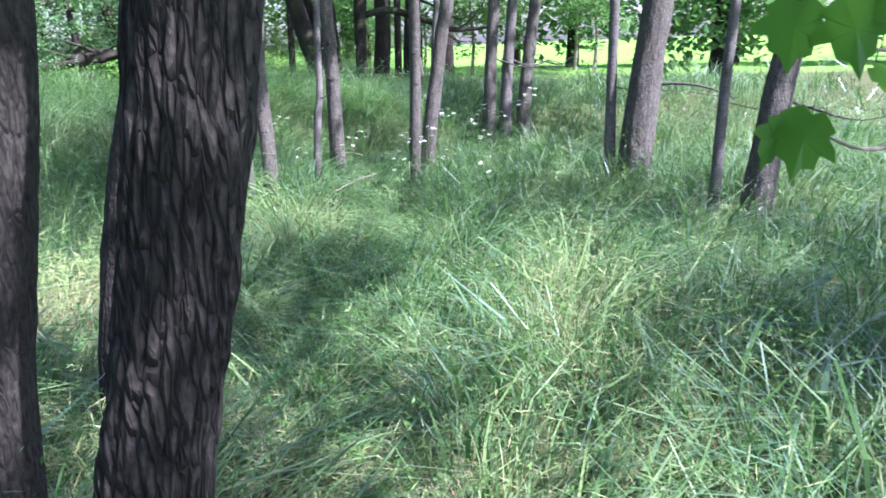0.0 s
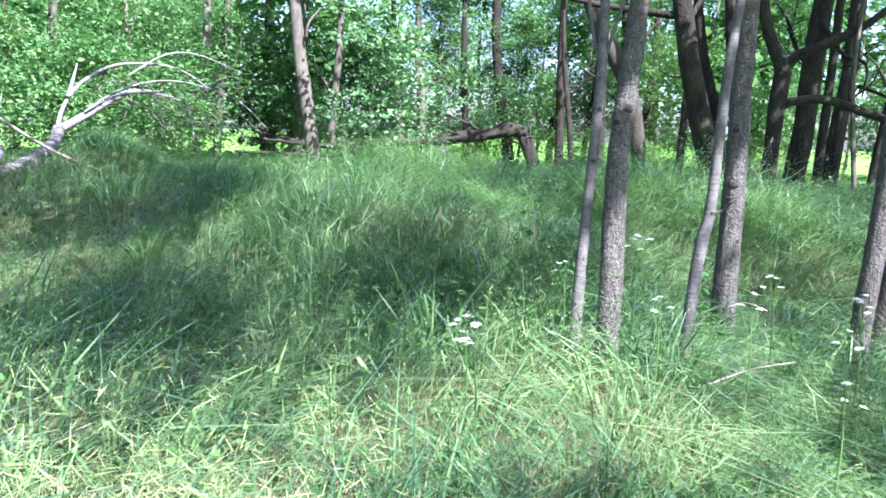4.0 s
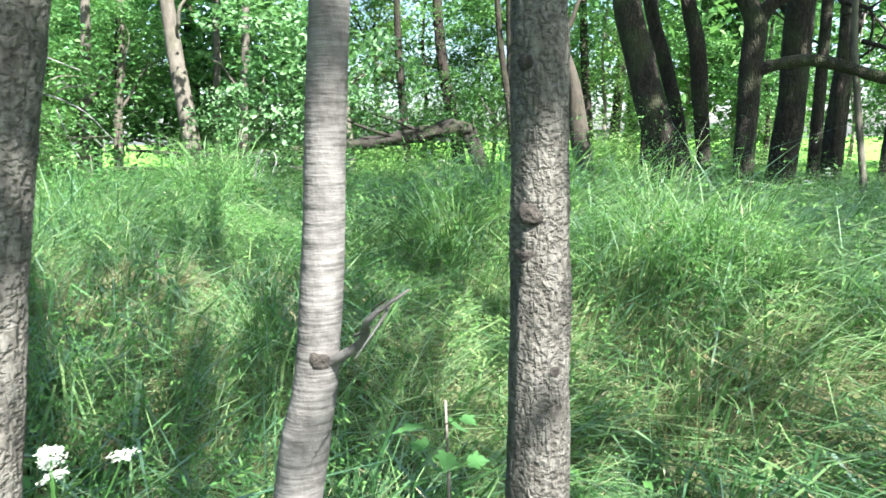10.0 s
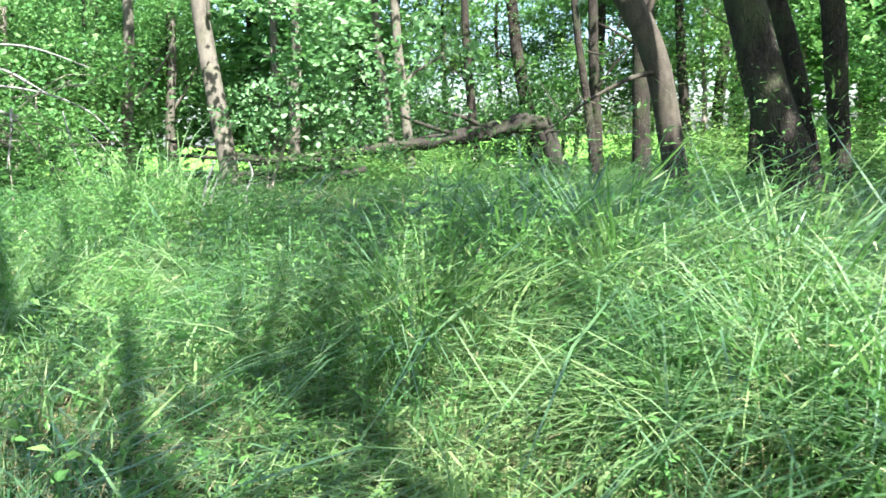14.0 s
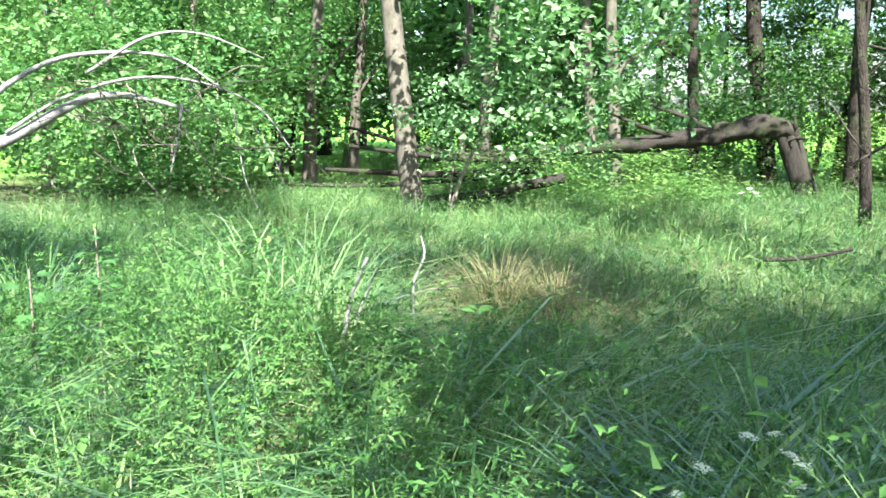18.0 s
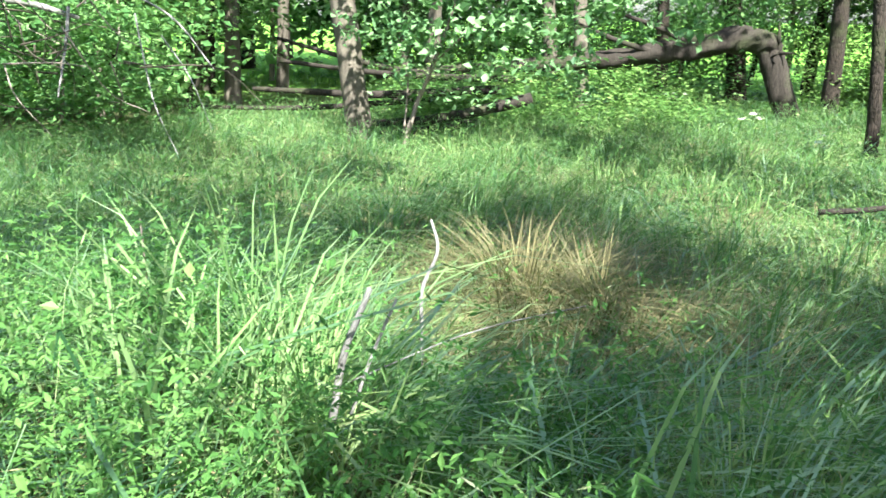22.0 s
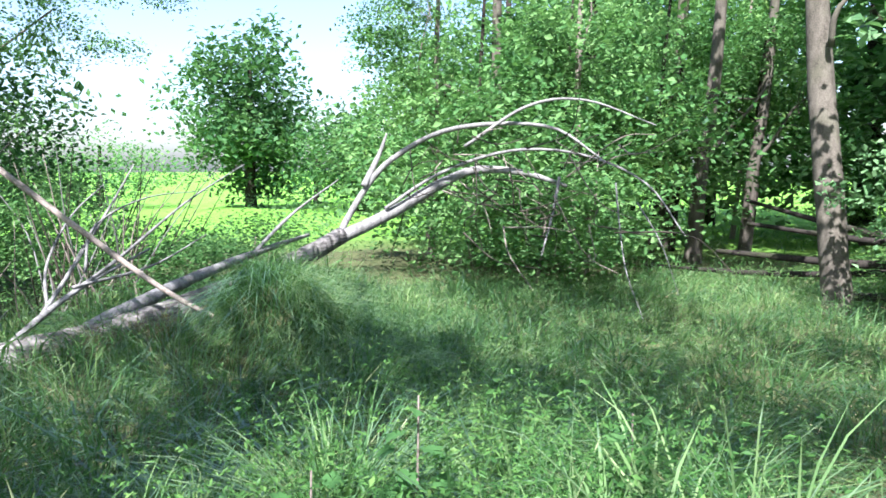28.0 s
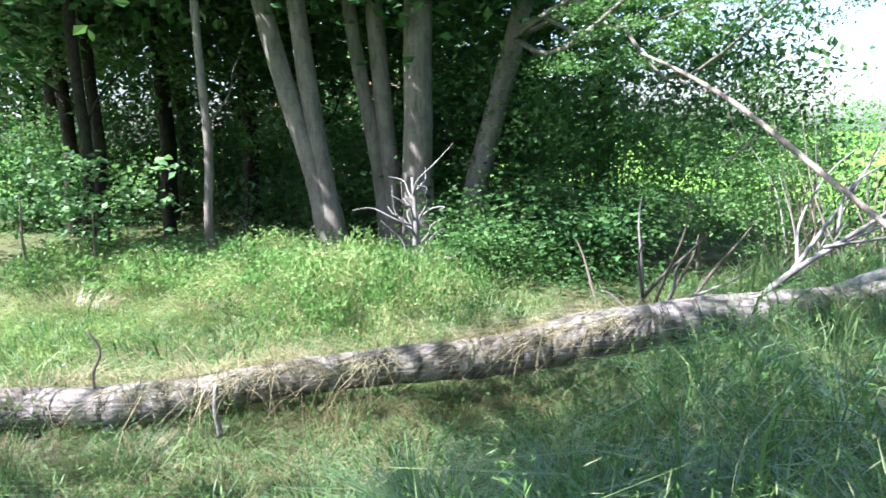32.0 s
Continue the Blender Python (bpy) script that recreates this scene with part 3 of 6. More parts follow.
tree("young_tree", (1.05, 6.62), [(0.0, 0, 0), (0.025, 0.0, 0.5), (0.05, 0.0, 1.0), (0.07, 0.0, 1.6), (0.10, 0.02, 2.4), (0.3, 0.1, 6)], [0.066, 0.06, 0.057, 0.054, 0.05, 0.025], M_YOUNG,
     "young tree with rough grey bark above white umbels", group="young trees", crowns=[], seed=17, **YOUNG)
tree("young_tree", (1.25, 6.95), [(-0.03, 0, 0), (0.04, 0.0, 0.5), (0.12, 0.0, 1.0), (0.22, 0.0, 1.6), (0.36, 0.02, 2.4), (0.7, 0.1, 6)], [0.09, 0.082, 0.077, 0.072, 0.066, 0.035], M_YOUNG,
     "leaning young tree with dark rough bark at its foot", group="young trees", seed=19, **YOUNG)
# the pair and the single stems further right of the start
for k, (bx, by, r, ln, mat) in enumerate([(3.2, 5.9, 0.16, 0.3, M_YOUNG), (3.0, 6.05, 0.055, 0.05, M_SMOOTH), (3.2, 4.4, 0.045, 0.15, M_SMOOTH), (3.5, 4.25, 0.12, 0.4, M_YOUNG),
                                          (2.42, 8.6, 0.08, 0.15, M_YOUNG), (2.62, 8.55, 0.075, 0.2, M_SMOOTH), (2.85, 8.5, 0.085, 0.28, M_YOUNG), (2.0, 10.3, 0.045, 0.2, M_SMOOTH)]):
    tree("young_tree", (bx, by), [(0, 0, 0), (ln * 0.15, 0, 0.5), (ln * 0.4, 0.02, 1.1), (ln * 0.8, 0.03, 1.9), (ln * 1.1, 0.1, 3), (ln * 1.6, 0.3, 6)], [r * 1.15, r * 1.02, r * 0.95, r * 0.88, r * 0.75, r * 0.4], mat,
         "slim grey young tree in long grass" if r < 0.06 else "leaning young tree with rough grey-brown bark", group="young trees",
         limbs=[((ln * 0.8, 0.03, 1.9), (ln + 0.7, 0.4, 2.5), r * 0.3, 40 + k), ((ln * 0.4, 0.02, 1.0), (ln * 0.4 + 0.8, -0.3, 0.85), r * 0.14, 60 + k)],
         crowns=[], seed=70 + k, **(YOUNG if r > 0.06 else SLIM))

# branch scars and stubs on the young trees
for tname, marks in (("young_tree.001", [(-0.03, 0.27, 1.14, 0.7, -1, 0.02), (0.02, 0.28, 1.5, 0.6, -1, 0.024), (-0.04, 0.3, 1.42, -0.6, -1, 0.018), (-0.03, 0.2, 0.85, -0.3, -1, 0.016)]),
                     ("young_tree.003", [(-0.01, -0.01, 1.0, -0.4, -1, 0.024), (-0.01, -0.01, 1.1, -0.1, -1, 0.026), (0.0, -0.01, 0.72, 0.8, -1, 0.016), (-0.01, 0, 1.45, -0.5, -1, 0.018), (-0.01, 0, 0.55, -0.9, -0.8, 0.014)]),
                     ("young_tree.002", [(0.02, 0.02, 0.78, -0.7, -1, 0.014), (0.04, 0.03, 0.95, 0.8, -1, 0.014)]), ("young_tree", [(0.01, 0.26, 1.2, 0.3, -1, 0.012), (0.02, 0.3, 1.5, 0.8, -1, 0.013)]),
                     ("young_tree.004", [(0.03, 0.02, 1.35, -0.5, -1, 0.018), (0.02, 0.02, 1.05, 0.1, -1, 0.015)])):
    o = scene.objects[tname]
    tr = next(c for c in o.children if c.name.startswith("trunk"))
    co = np.array([v.co for v in tr.data.vertices])
    for j, (ax, ay, az, dx, dy, r) in enumerate(marks):
        ring = co[np.abs(co[:, 2] - az) < 0.04]
        mid = ring.mean(0)
        rad = np.linalg.norm(ring[:, :2] - mid[:2], axis=1).mean()
        d = np.array([dx, dy, 0.25]) / math.sqrt(dx * dx + dy * dy + 0.06)
        a = np.array([mid[0], mid[1], az]) + d * rad * 0.8
        tube("knot", [a, a + d * rad * 0.18, a + d * (rad * 0.2 + r * 0.2)], [r * 1.25, r * 1.05, r * 0.3], M_KNOT, o, "dark branch scar", sides=14, rings=10, rough=0.3, seed=1300 + j)

# unseen canopy added to dapple the light, each clump given to the nearest tree
GAPS = [(1.0, 7.2, 0.8), (0.2, 7.6, 0.8), (4.7, 6.3, 1.2), (0.3, 6.3, 0.4), (4.6, 5.6, 1.5), (2.5, 5.7, 0.3), (4.6, 0.9, 0.8), (4.6, -1.4, 1.1), (5.3, -0.5, 1.0), (4.5, -0.3, 0.8), (3.3, 3.2, 0.45), (6.6, 3.6, 0.6), (2.6, 13.2, 1.3), (-1.2, 4.2, 0.5)]
rc = np.random.RandomState(77)
near_trees = [o for o in scene.objects if o.name.startswith(("old_tree", "young_tree")) and o.type == "EMPTY"]
tall = [o for o in near_trees if max(c.data.vertices[i].co.z for c in o.children if c.name.startswith("trunk") for i in range(len(c.data.vertices))) > 5.5]
clumps = []
for k in range(640):
    cx, cy, cz = rc.uniform(-6.8, 8.2), rc.uniform(-4.0, 15.5), rc.uniform(6.0, 8.4)
    lx, ly = cx + 0.61 * (7 - cz), cy - 0.49 * (7 - cz)
    if cx < -0.9 and cy < 3.4 or cy > 12.5 and cx < 3.2:
        continue
    sx0, sy0 = cx - 0.61 * (cz - 0.5), cy + 0.49 * (cz - 0.5)
    if sx0 < -2.4 and sy0 > 11.6 and k % 3 or cy < 4 and k % 4 == 0:
        continue
    if all(math.hypot(lx - a, ly - b) > r + 0.25 for a, b, r in GAPS):
        clumps.append((cx, cy, cz))
# spots of sun and of deeper shade on the ground: place, reach, and for shade the number of leaf clumps above
LIT = [(1.15, 2.2, 0.45), (-0.75, 1.55, 0.12), (0.7, 1.25, 0.2), (-1.6, 3.2, 0.65), (-1.1, 4.5, 0.4), (-0.6, 4.95, 0.45), (-0.1, 5.1, 0.3), (-3.6, 8.1, 0.7), (0.65, 8.9, 0.75), (-1.3, 7.7, 0.25), (-0.2, 7.6, 0.05), (0.4, 8.5, 0.4), (0.85, 8.4, 0.2),
       (-3.1, 13.0, 0.1), (-4.6, 11.0, 0.7), (-3.4, 10.9, 0.55), (-2.15, 15.3, 0.8), (-1.6, 17.6, 1.2), (-6.3, 4.9, 1.2), (-8.0, 5.7, 1.0)]
SHADE = [(-0.5, 0.7, 0.55), (2.1, 1.5, 0.45), (-0.35, 2.35, 0.12), (-1.6, 6.8, 0.6), (0.1, 3.5, 0.12), (0.2, 7.65, 0.35), (-0.6, 8.6, 0.45), (-0.3, 9.0, 0.35), (-2.6, 13.6, 0.8), (-2.9, 5.9, 0.9), (-0.65, 7.45, 0.35), (-1.4, 11.6, 0.9), (-2.4, 11.5, 0.6), (-3.5, 14.4, 0.9), (-0.4, 13.0, 1.0), (-5.5, 12.2, 0.8), (-6.6, 11.1, 0.8), (-5.1, 8.2, 0.9)]
for ax, ay, ex in SHADE:
    ey = ex
    for k in range(int(4 + 14 * ex * ex)):
        cz = rc.uniform(6.2, 7.9)
        clumps.append((ax + ex * rc.uniform(-1, 1) + 0.61 * (cz - 0.6), ay + ey * rc.uniform(-1, 1) - 0.49 * (cz - 0.6), cz))
# extra unseen clumps that keep the sun off the dark trunks beyond the bank
clumps += [(rc.uniform(2.4, 7.6), rc.uniform(11.5, 17.5), rc.uniform(6.0, 8.2)) for k in range(110)]
clumps = [c for c in clumps if all(math.hypot(c[0] - 0.61 * (c[2] - gz(a, b) - 0.35) - a, c[1] + 0.49 * (c[2] - gz(a, b) - 0.35) - b) > r + 0.4 for a, b, r in LIT)]
for o in tall:
    mine = [c for c in clumps if min(tall, key=lambda t: (t.location.x + 0.4 - c[0]) ** 2 + (t.location.y - c[1]) ** 2) is o]
    if not mine:
        continue
    cen = np.repeat(np.array(mine), 44, axis=0) + rc.normal(size=(44 * len(mine), 3)) * np.array([0.34, 0.34, 0.16])
    part("crown", as_mesh("crown", *leaf_arrays(cen - np.array(o.location), 0.15, rc, 0.6), M_LEAF), o)
    far_c = sorted(mine, key=lambda c: -math.hypot(c[0] - o.location.x, c[1] - o.location.y))[:5]
    for j, c in enumerate(far_c):
        limb(o, (0.15, 0.1, 4.6), tuple(np.array(c) - np.array(o.location) - np.array([0, 0, 0.1])), 0.03, M_TWIG, 1500 + j)

# ---------------------------------------------------------------- dark tall trees beyond the bank
MIDT = dict(sides=20, rings=40, rough=0.07, ridge=0.03, ridges=9, flare=0.35)
DARK = [  # base, lean at 3 m, radius
    (2.8, 17.0, 0.05, 0.08), (2.45, 16.5, 0.08, 0.085), (3.15, 19.2, 0.2, 0.17), (0.1, 19.5, 0.1, 0.09), (3.9, 18.8, 0.3, 0.13), (4.6, 21.0, 0.1, 0.18), (-2.3, 19.65, -0.35, 0.07),
    (-1.92, 21.9, -0.05, 0.17), (-3.2, 23.9, -0.1, 0.13), (-1.4, 24.9, -0.2, 0.12), (-1.0, 26.9, 0.2, 0.15), (-4.9, 25.0, -0.5, 0.18), (-3.9, 26.5, 0.2, 0.12), (-5.9, 23.5, -0.2, 0.11), (-2.75, 26.0, 0.3, 0.1)]
for k, (bx, by, ln, r) in enumerate(DARK):
    lim = [((ln * 0.5, 0, 1.8 + 0.25 * (k % 4)), (ln * 0.5 + 0.9 * (-1) ** k, 0.3, 2.9 + 0.2 * (k % 3)), r * 0.25, 860 + k)]
    tree("forest_tree", (bx, by), [(0, 0, 0), (ln * 0.12, 0, 0.6), (ln * 0.45, 0, 1.6), (ln, 0.05, 3), (ln * 1.3, 0.1, 5), (ln * 1.4, 0.1, 9)], [r * 1.1, r, r * 0.93, r * 0.85, r * 0.7, r * 0.4], M_DARKBARK,
         "tall tree with dark bark in the shade of the wood", group="trees of the wood", limbs=lim, seed=120 + k, **MIDT)
# the leaning stems that stand together at the edge of the bank
for k, (bx, by, line, radii, mat, lab, lim) in enumerate([
        (-0.55, 16.3, [(0, 0, 0), (-0.09, 0, 0.5), (-0.33, 0, 1.75), (-0.73, 0, 2.6), (-1.0, 0, 3.05), (-1.7, 0.1, 5), (-2.6, 0.2, 9)], [0.15, 0.142, 0.145, 0.15, 0.145, 0.12, 0.06], M_BROWNBARK, "brown-grey tree leaning over the long grass with one low bare branch",
         [((-0.3, -0.05, 1.6), (-1.35, -0.75, 1.0), 0.035, 83), ((-0.5, 0, 2.1), (0.15, 0.1, 3.3), 0.05, 84)]),
        (0.68, 14.5, [(0, 0, 0), (-0.09, 0, 0.4), (-0.3, 0, 1.05), (-0.49, 0, 1.75), (-0.69, 0, 2.6), (-1.1, 0.1, 5), (-1.4, 0.2, 9)], [0.25, 0.225, 0.18, 0.172, 0.158, 0.13, 0.07], M_DARKBARK, "thick dark tree leaning over the edge of the bank",
         [((-0.75, 0, 2.9), (-4.4, -1.6, 3.25), 0.07, 99), ((-0.7, 0, 2.8), (-0.1, 0.3, 4.0), 0.05, 98)]),
        (0.83, 15.2, [(0, 0, 0), (-0.1, 0, 0.6), (-0.22, 0, 1.25), (-0.37, 0, 1.85), (-0.6, 0, 2.75), (-0.9, 0.1, 5), (-1.0, 0.2, 8)], [0.09, 0.086, 0.085, 0.09, 0.08, 0.065, 0.04], M_DARKBARK, "slim dark stem leaning beside a thicker tree", []),
        (1.0, 14.9, [(0, 0, 0), (-0.02, 0, 0.4), (-0.1, 0, 1.25), (-0.16, 0, 1.95), (-0.32, 0, 2.75), (-0.5, 0.1, 5), (-0.4, 0.2, 9)], [0.085, 0.078, 0.098, 0.1, 0.09, 0.075, 0.04], M_DARKBARK, "slim dark tree with a slight bend", []),
        (1.35, 14.2, [(0, 0, 0), (0.01, 0, 0.35), (0.02, 0, 0.95), (0.04, 0, 1.6), (0.07, 0, 2.05), (-0.1, 0, 2.4), (-0.28, 0.05, 3.0), (-0.6, 0.1, 5), (-0.7, 0.2, 8)], [0.125, 0.112, 0.115, 0.128, 0.125, 0.09, 0.088, 0.07, 0.04], M_DARKBARK, "dark tree forking above head height with long level limbs", [])]):
    e = tree("forest_tree", (bx, by), line, radii, mat, lab, group="trees of the wood", limbs=lim, seed=820 + k, **MIDT)
tube("limb", [(0.06, 0, 2.0), (0.22, 0, 2.22), (0.4, 0, 2.32), (0.8, 0.05, 2.5), (1.4, 0.2, 2.9), (2.2, 0.4, 3.8)], [0.1, 0.085, 0.075, 0.068, 0.055, 0.03], M_DARKBARK, e, sides=10, rings=30, rough=0.1, seed=831)
low = tube("limb", [(0.05, 0, 1.5), (0.34, 0, 1.59), (0.75, 0, 1.6), (1.26, 0, 1.43), (1.67, 0, 1.3), (2.0, 0, 1.2), (2.9, -0.1, 1.25)], [0.075, 0.066, 0.07, 0.066, 0.058, 0.05, 0.02], M_DARKBARK, e, sides=10, rings=36, rough=0.1, seed=832)
tube("twig", [(1.67, 0, 1.32), (1.9, 0.1, 1.05), (2.2, 0.1, 0.95)], [0.022, 0.016, 0.006], M_DARKBARK, low, sides=6, rings=10, seed=833)
tube("twig", [(2.0, 0, 1.22), (2.3, 0.1, 1.4), (2.6, 0.1, 1.75)], [0.022, 0.016, 0.006], M_DARKBARK, low, sides=6, rings=10, seed=834)
tree("forest_tree", (1.9, 15.6), [(0, 0, 0), (0.04, 0, 0.5), (0.11, 0, 1.2), (0.14, 0, 2.0), (0.18, 0, 2.8), (0.3, 0.1, 5), (0.3, 0.1, 9)], [0.205, 0.182, 0.173, 0.172, 0.162, 0.13, 0.08], M_DARKBARK, "stout dark tree behind a long level limb", group="trees of the wood",
     limbs=[((0.2, -0.1, 3.0), (0.75, -0.9, 1.75), 0.045, 835), ((0.7, -0.8, 1.9), (1.7, -1.3, 1.5), 0.03, 836), ((0.15, 0, 2.2), (-0.5, 0.4, 3.4), 0.05, 837)], seed=838, **MIDT)
tree("young_tree", (2.6, 14.2), [(0, 0, 0), (-0.03, 0, 0.4), (-0.13, 0, 1.2), (-0.2, 0, 1.9), (-0.2, 0, 2.5), (-0.1, 0.1, 4.5)], [0.042, 0.037, 0.036, 0.036, 0.03, 0.015], M_PALEBARK, "thin pale stem before the dark trees", group="young trees", seed=839, **SLIM)

# the pale tree beside the fallen trunks, and stems further left
tree("pale_tree", (-7.86, 17.3), [(0, 0, 0), (-0.05, 0, 0.5), (-0.16, 0, 1.3), (-0.32, 0.05, 2.1), (-0.5, 0.1, 3.2), (-0.9, 0.1, 7)], [0.175, 0.158, 0.15, 0.15, 0.14, 0.07], M_PALEBARK,
     "pale grey-barked tree with a low leafy branch, beside fallen trunks", limbs=[((-0.25, 0, 3.0), (0.2, 0.1, 4.2), 0.04, 91)], crowns=[(CROWN_HIGH, 1, -0.2, 0, 6.6, 0.6, 0.7)], seed=90, **MIDT)
for k, (bx, by, ln, r) in enumerate([(-13.1, 21.4, 0.3, 0.12), (-9.2, 21.0, 0.2, 0.12), (-12.5, 19.5, 0.3, 0.14), (-7.8, 23.0, -0.3, 0.13), (-6.6, 21.5, -0.25, 0.12), (-13.8, 16.2, -0.2, 0.12), (-15.0, 21.0, 0.2, 0.16), (-11.5, 23.5, 0.1, 0.13)]):
    tree("forest_tree", (bx, by), [(0, 0, 0), (ln * 0.2, 0, 0.8), (ln * 0.5, 0, 1.8), (ln, 0.05, 3), (ln * 1.3, 0.1, 5), (ln * 1.4, 0.1, 8)], [r * 1.1, r, r * 0.9, r * 0.8, r * 0.65, r * 0.35], M_PALEBARK,
         "grey-brown tree among leafy saplings", group="trees of the wood", crowns=[(CROWN_HIGH, k, 0, 0, 6.0 + k % 3, 0.6, 0.7)] if k % 3 == 1 else [], limbs=[((ln * 0.5, 0, 1.8), (ln + 0.9 * (-1) ** k, 0.4, 3.1), r * 0.4, 140 + k)], seed=150 + k, **MIDT)

# unseen broken canopy, added to dapple the wood, clumps hung on the nearest tree
wood_trees = [o for o in scene.objects if o.type == "EMPTY" and o.name.startswith(("forest_tree", "pale_tree"))]
WOOD_LIT = [(-6.0, 17.3, 1.3), (-5.0, 20.5, 1.0), (-1.6, 18.2, 1.5), (-7.5, 19.5, 1.6), (-9.5, 17.8, 1.2), (-3.6, 18.6, 0.6), (0.3, 17.5, 0.8), (-12.0, 15.0, 1.0)]
roof = []
for k in range(900):
    cx, cy, cz = rc.uniform(-12, 10), rc.uniform(12, 26), rc.uniform(6.2, 9.0)
    sx0, sy0 = cx - 0.61 * (cz - 1.2), cy + 0.49 * (cz - 1.2)
    if fractal(np.array(cx * 0.9), np.array(cy * 0.9), 55) < 0.42 or cy < 13.5 and cx < 3.2:
        continue
    if all(math.hypot(sx0 - a, sy0 - b) > r for a, b, r in WOOD_LIT) and not (sx0 < -8.5 and sy0 < 15.5):
        roof.append((cx, cy, cz))
for o in wood_trees:
    mine = [c for c in roof if min(wood_trees, key=lambda t: (t.location.x - c[0]) ** 2 + (t.location.y - c[1]) ** 2) is o]
    if mine:
        cen = np.repeat(np.array(mine), 40, axis=0) + rc.normal(size=(40 * len(mine), 3)) * np.array([0.42, 0.42, 0.2])
        part("crown", as_mesh("crown", *leaf_arrays(cen - np.array(o.location), 0.17, rc, 0.6), M_LEAF), o)

# ---------------------------------------------------------------- saplings and shrubs that fill the wood
SAPLINGS = []
r2 = np.random.RandomState(5)
for k in range(46):
    ang = radians(-64 + 2.28 * k + r2.uniform(-2, 2))
    dist = r2.uniform(13.5, 24)
    SAPLINGS.append((-1 + dist * math.sin(ang), 7.5 + dist * math.cos(ang), r2.uniform(0.75, 1.25), r2.uniform(1.9, 3.9), k))
for sx, sy, sc, h, k in SAPLINGS:
    if -11.5 < sx < 2.5 and sy < 25:
        sy += 25 - sy + 0.35 * (k % 9)
    if (sx > 4 or -5 < sx < 2.5) and k % 2 or sx < -5 and k % 4 == 0:
        continue
    pale = k % 3 == 1
    e = tree("sapling", (sx, sy), [(0, 0, 0), (0.12, 0.05, h * 0.5), (0.02, 0.1, h), (0.3, 0.1, h + 2.6)], [0.07, 0.055, 0.045, 0.02], M_DARKBARK if k % 2 else M_TWIG,
             "leafy sapling with pale green leaves" if pale else "leafy green maple sapling at the edge of the wood", "sapling", "saplings of the wood", sides=8, rings=12, seed=200 + k,
             limbs=[((0.05, 0.08, h * 0.7), (0.7 * (-1) ** k, -0.3, h + 0.9), 0.03, 230 + k)],
             crowns=[(CROWN_PALE if pale else CROWN_MID, k, 0, 0, h, 0.85 * sc, 0.8 * sc)] + ([(CROWN_SPRAY, k, 0.2, -0.4, h + 1.4, 0.8 * sc, 1.0)] if k % 3 else []) + ([(CROWN_MID, k + 1, -0.3, 0.3, h + 2.9, 0.9 * sc, 0.8)] if -9 < sx < 5 else []))

# the small maple sapling with its spray of leaves in front of the fallen trunks
tree("sapling", (-7.06, 17.15), [(0, 0, 0), (0.1, 0.1, 0.5), (0.28, 0.2, 1.0), (0.5, 0.3, 1.7), (0.6, 0.3, 2.6)], [0.035, 0.03, 0.025, 0.02, 0.01], M_TWIG, "small maple sapling with sprays of leaves over fallen trunks", "sapling", "saplings of the wood",
     sides=8, rings=16, seed=260, crowns=[(CROWN_MAPLE, 0, 0.2, -0.2, 1.35, 0.5, 0.7), (CROWN_MAPLE, 1, 1.5, 0.2, 1.3, 0.6, 0.75), (CROWN_MAPLE, 2, 0.8, 0.2, 2.2, 0.8, 0.9), (CROWN_MAPLE, 3, 2.3, 0.3, 2.1, 0.7, 0.9), (CROWN_MAPLE, 4, 1.2, 0.1, 3.1, 0.9, 0.9)],
     limbs=[((0.0, 0, 0.2), (-0.15, 0.1, 1.4), 0.015, 261), ((0.28, 0.2, 1.0), (1.6, 0.5, 2.0), 0.014, 262)])

# ---------------------------------------------------------------- fallen pale tree (last part of the walk)
fallen = thing("fallen_tree", -7.3, 7.2, 0.0, "fallen tree with a grey weathered trunk and bare white branches", "fallen tree")


def rel(points, o=(-7.3, 7.2, 0.0)):
    return [(a - o[0], b - o[1], c - o[2]) for a, b, c in points]


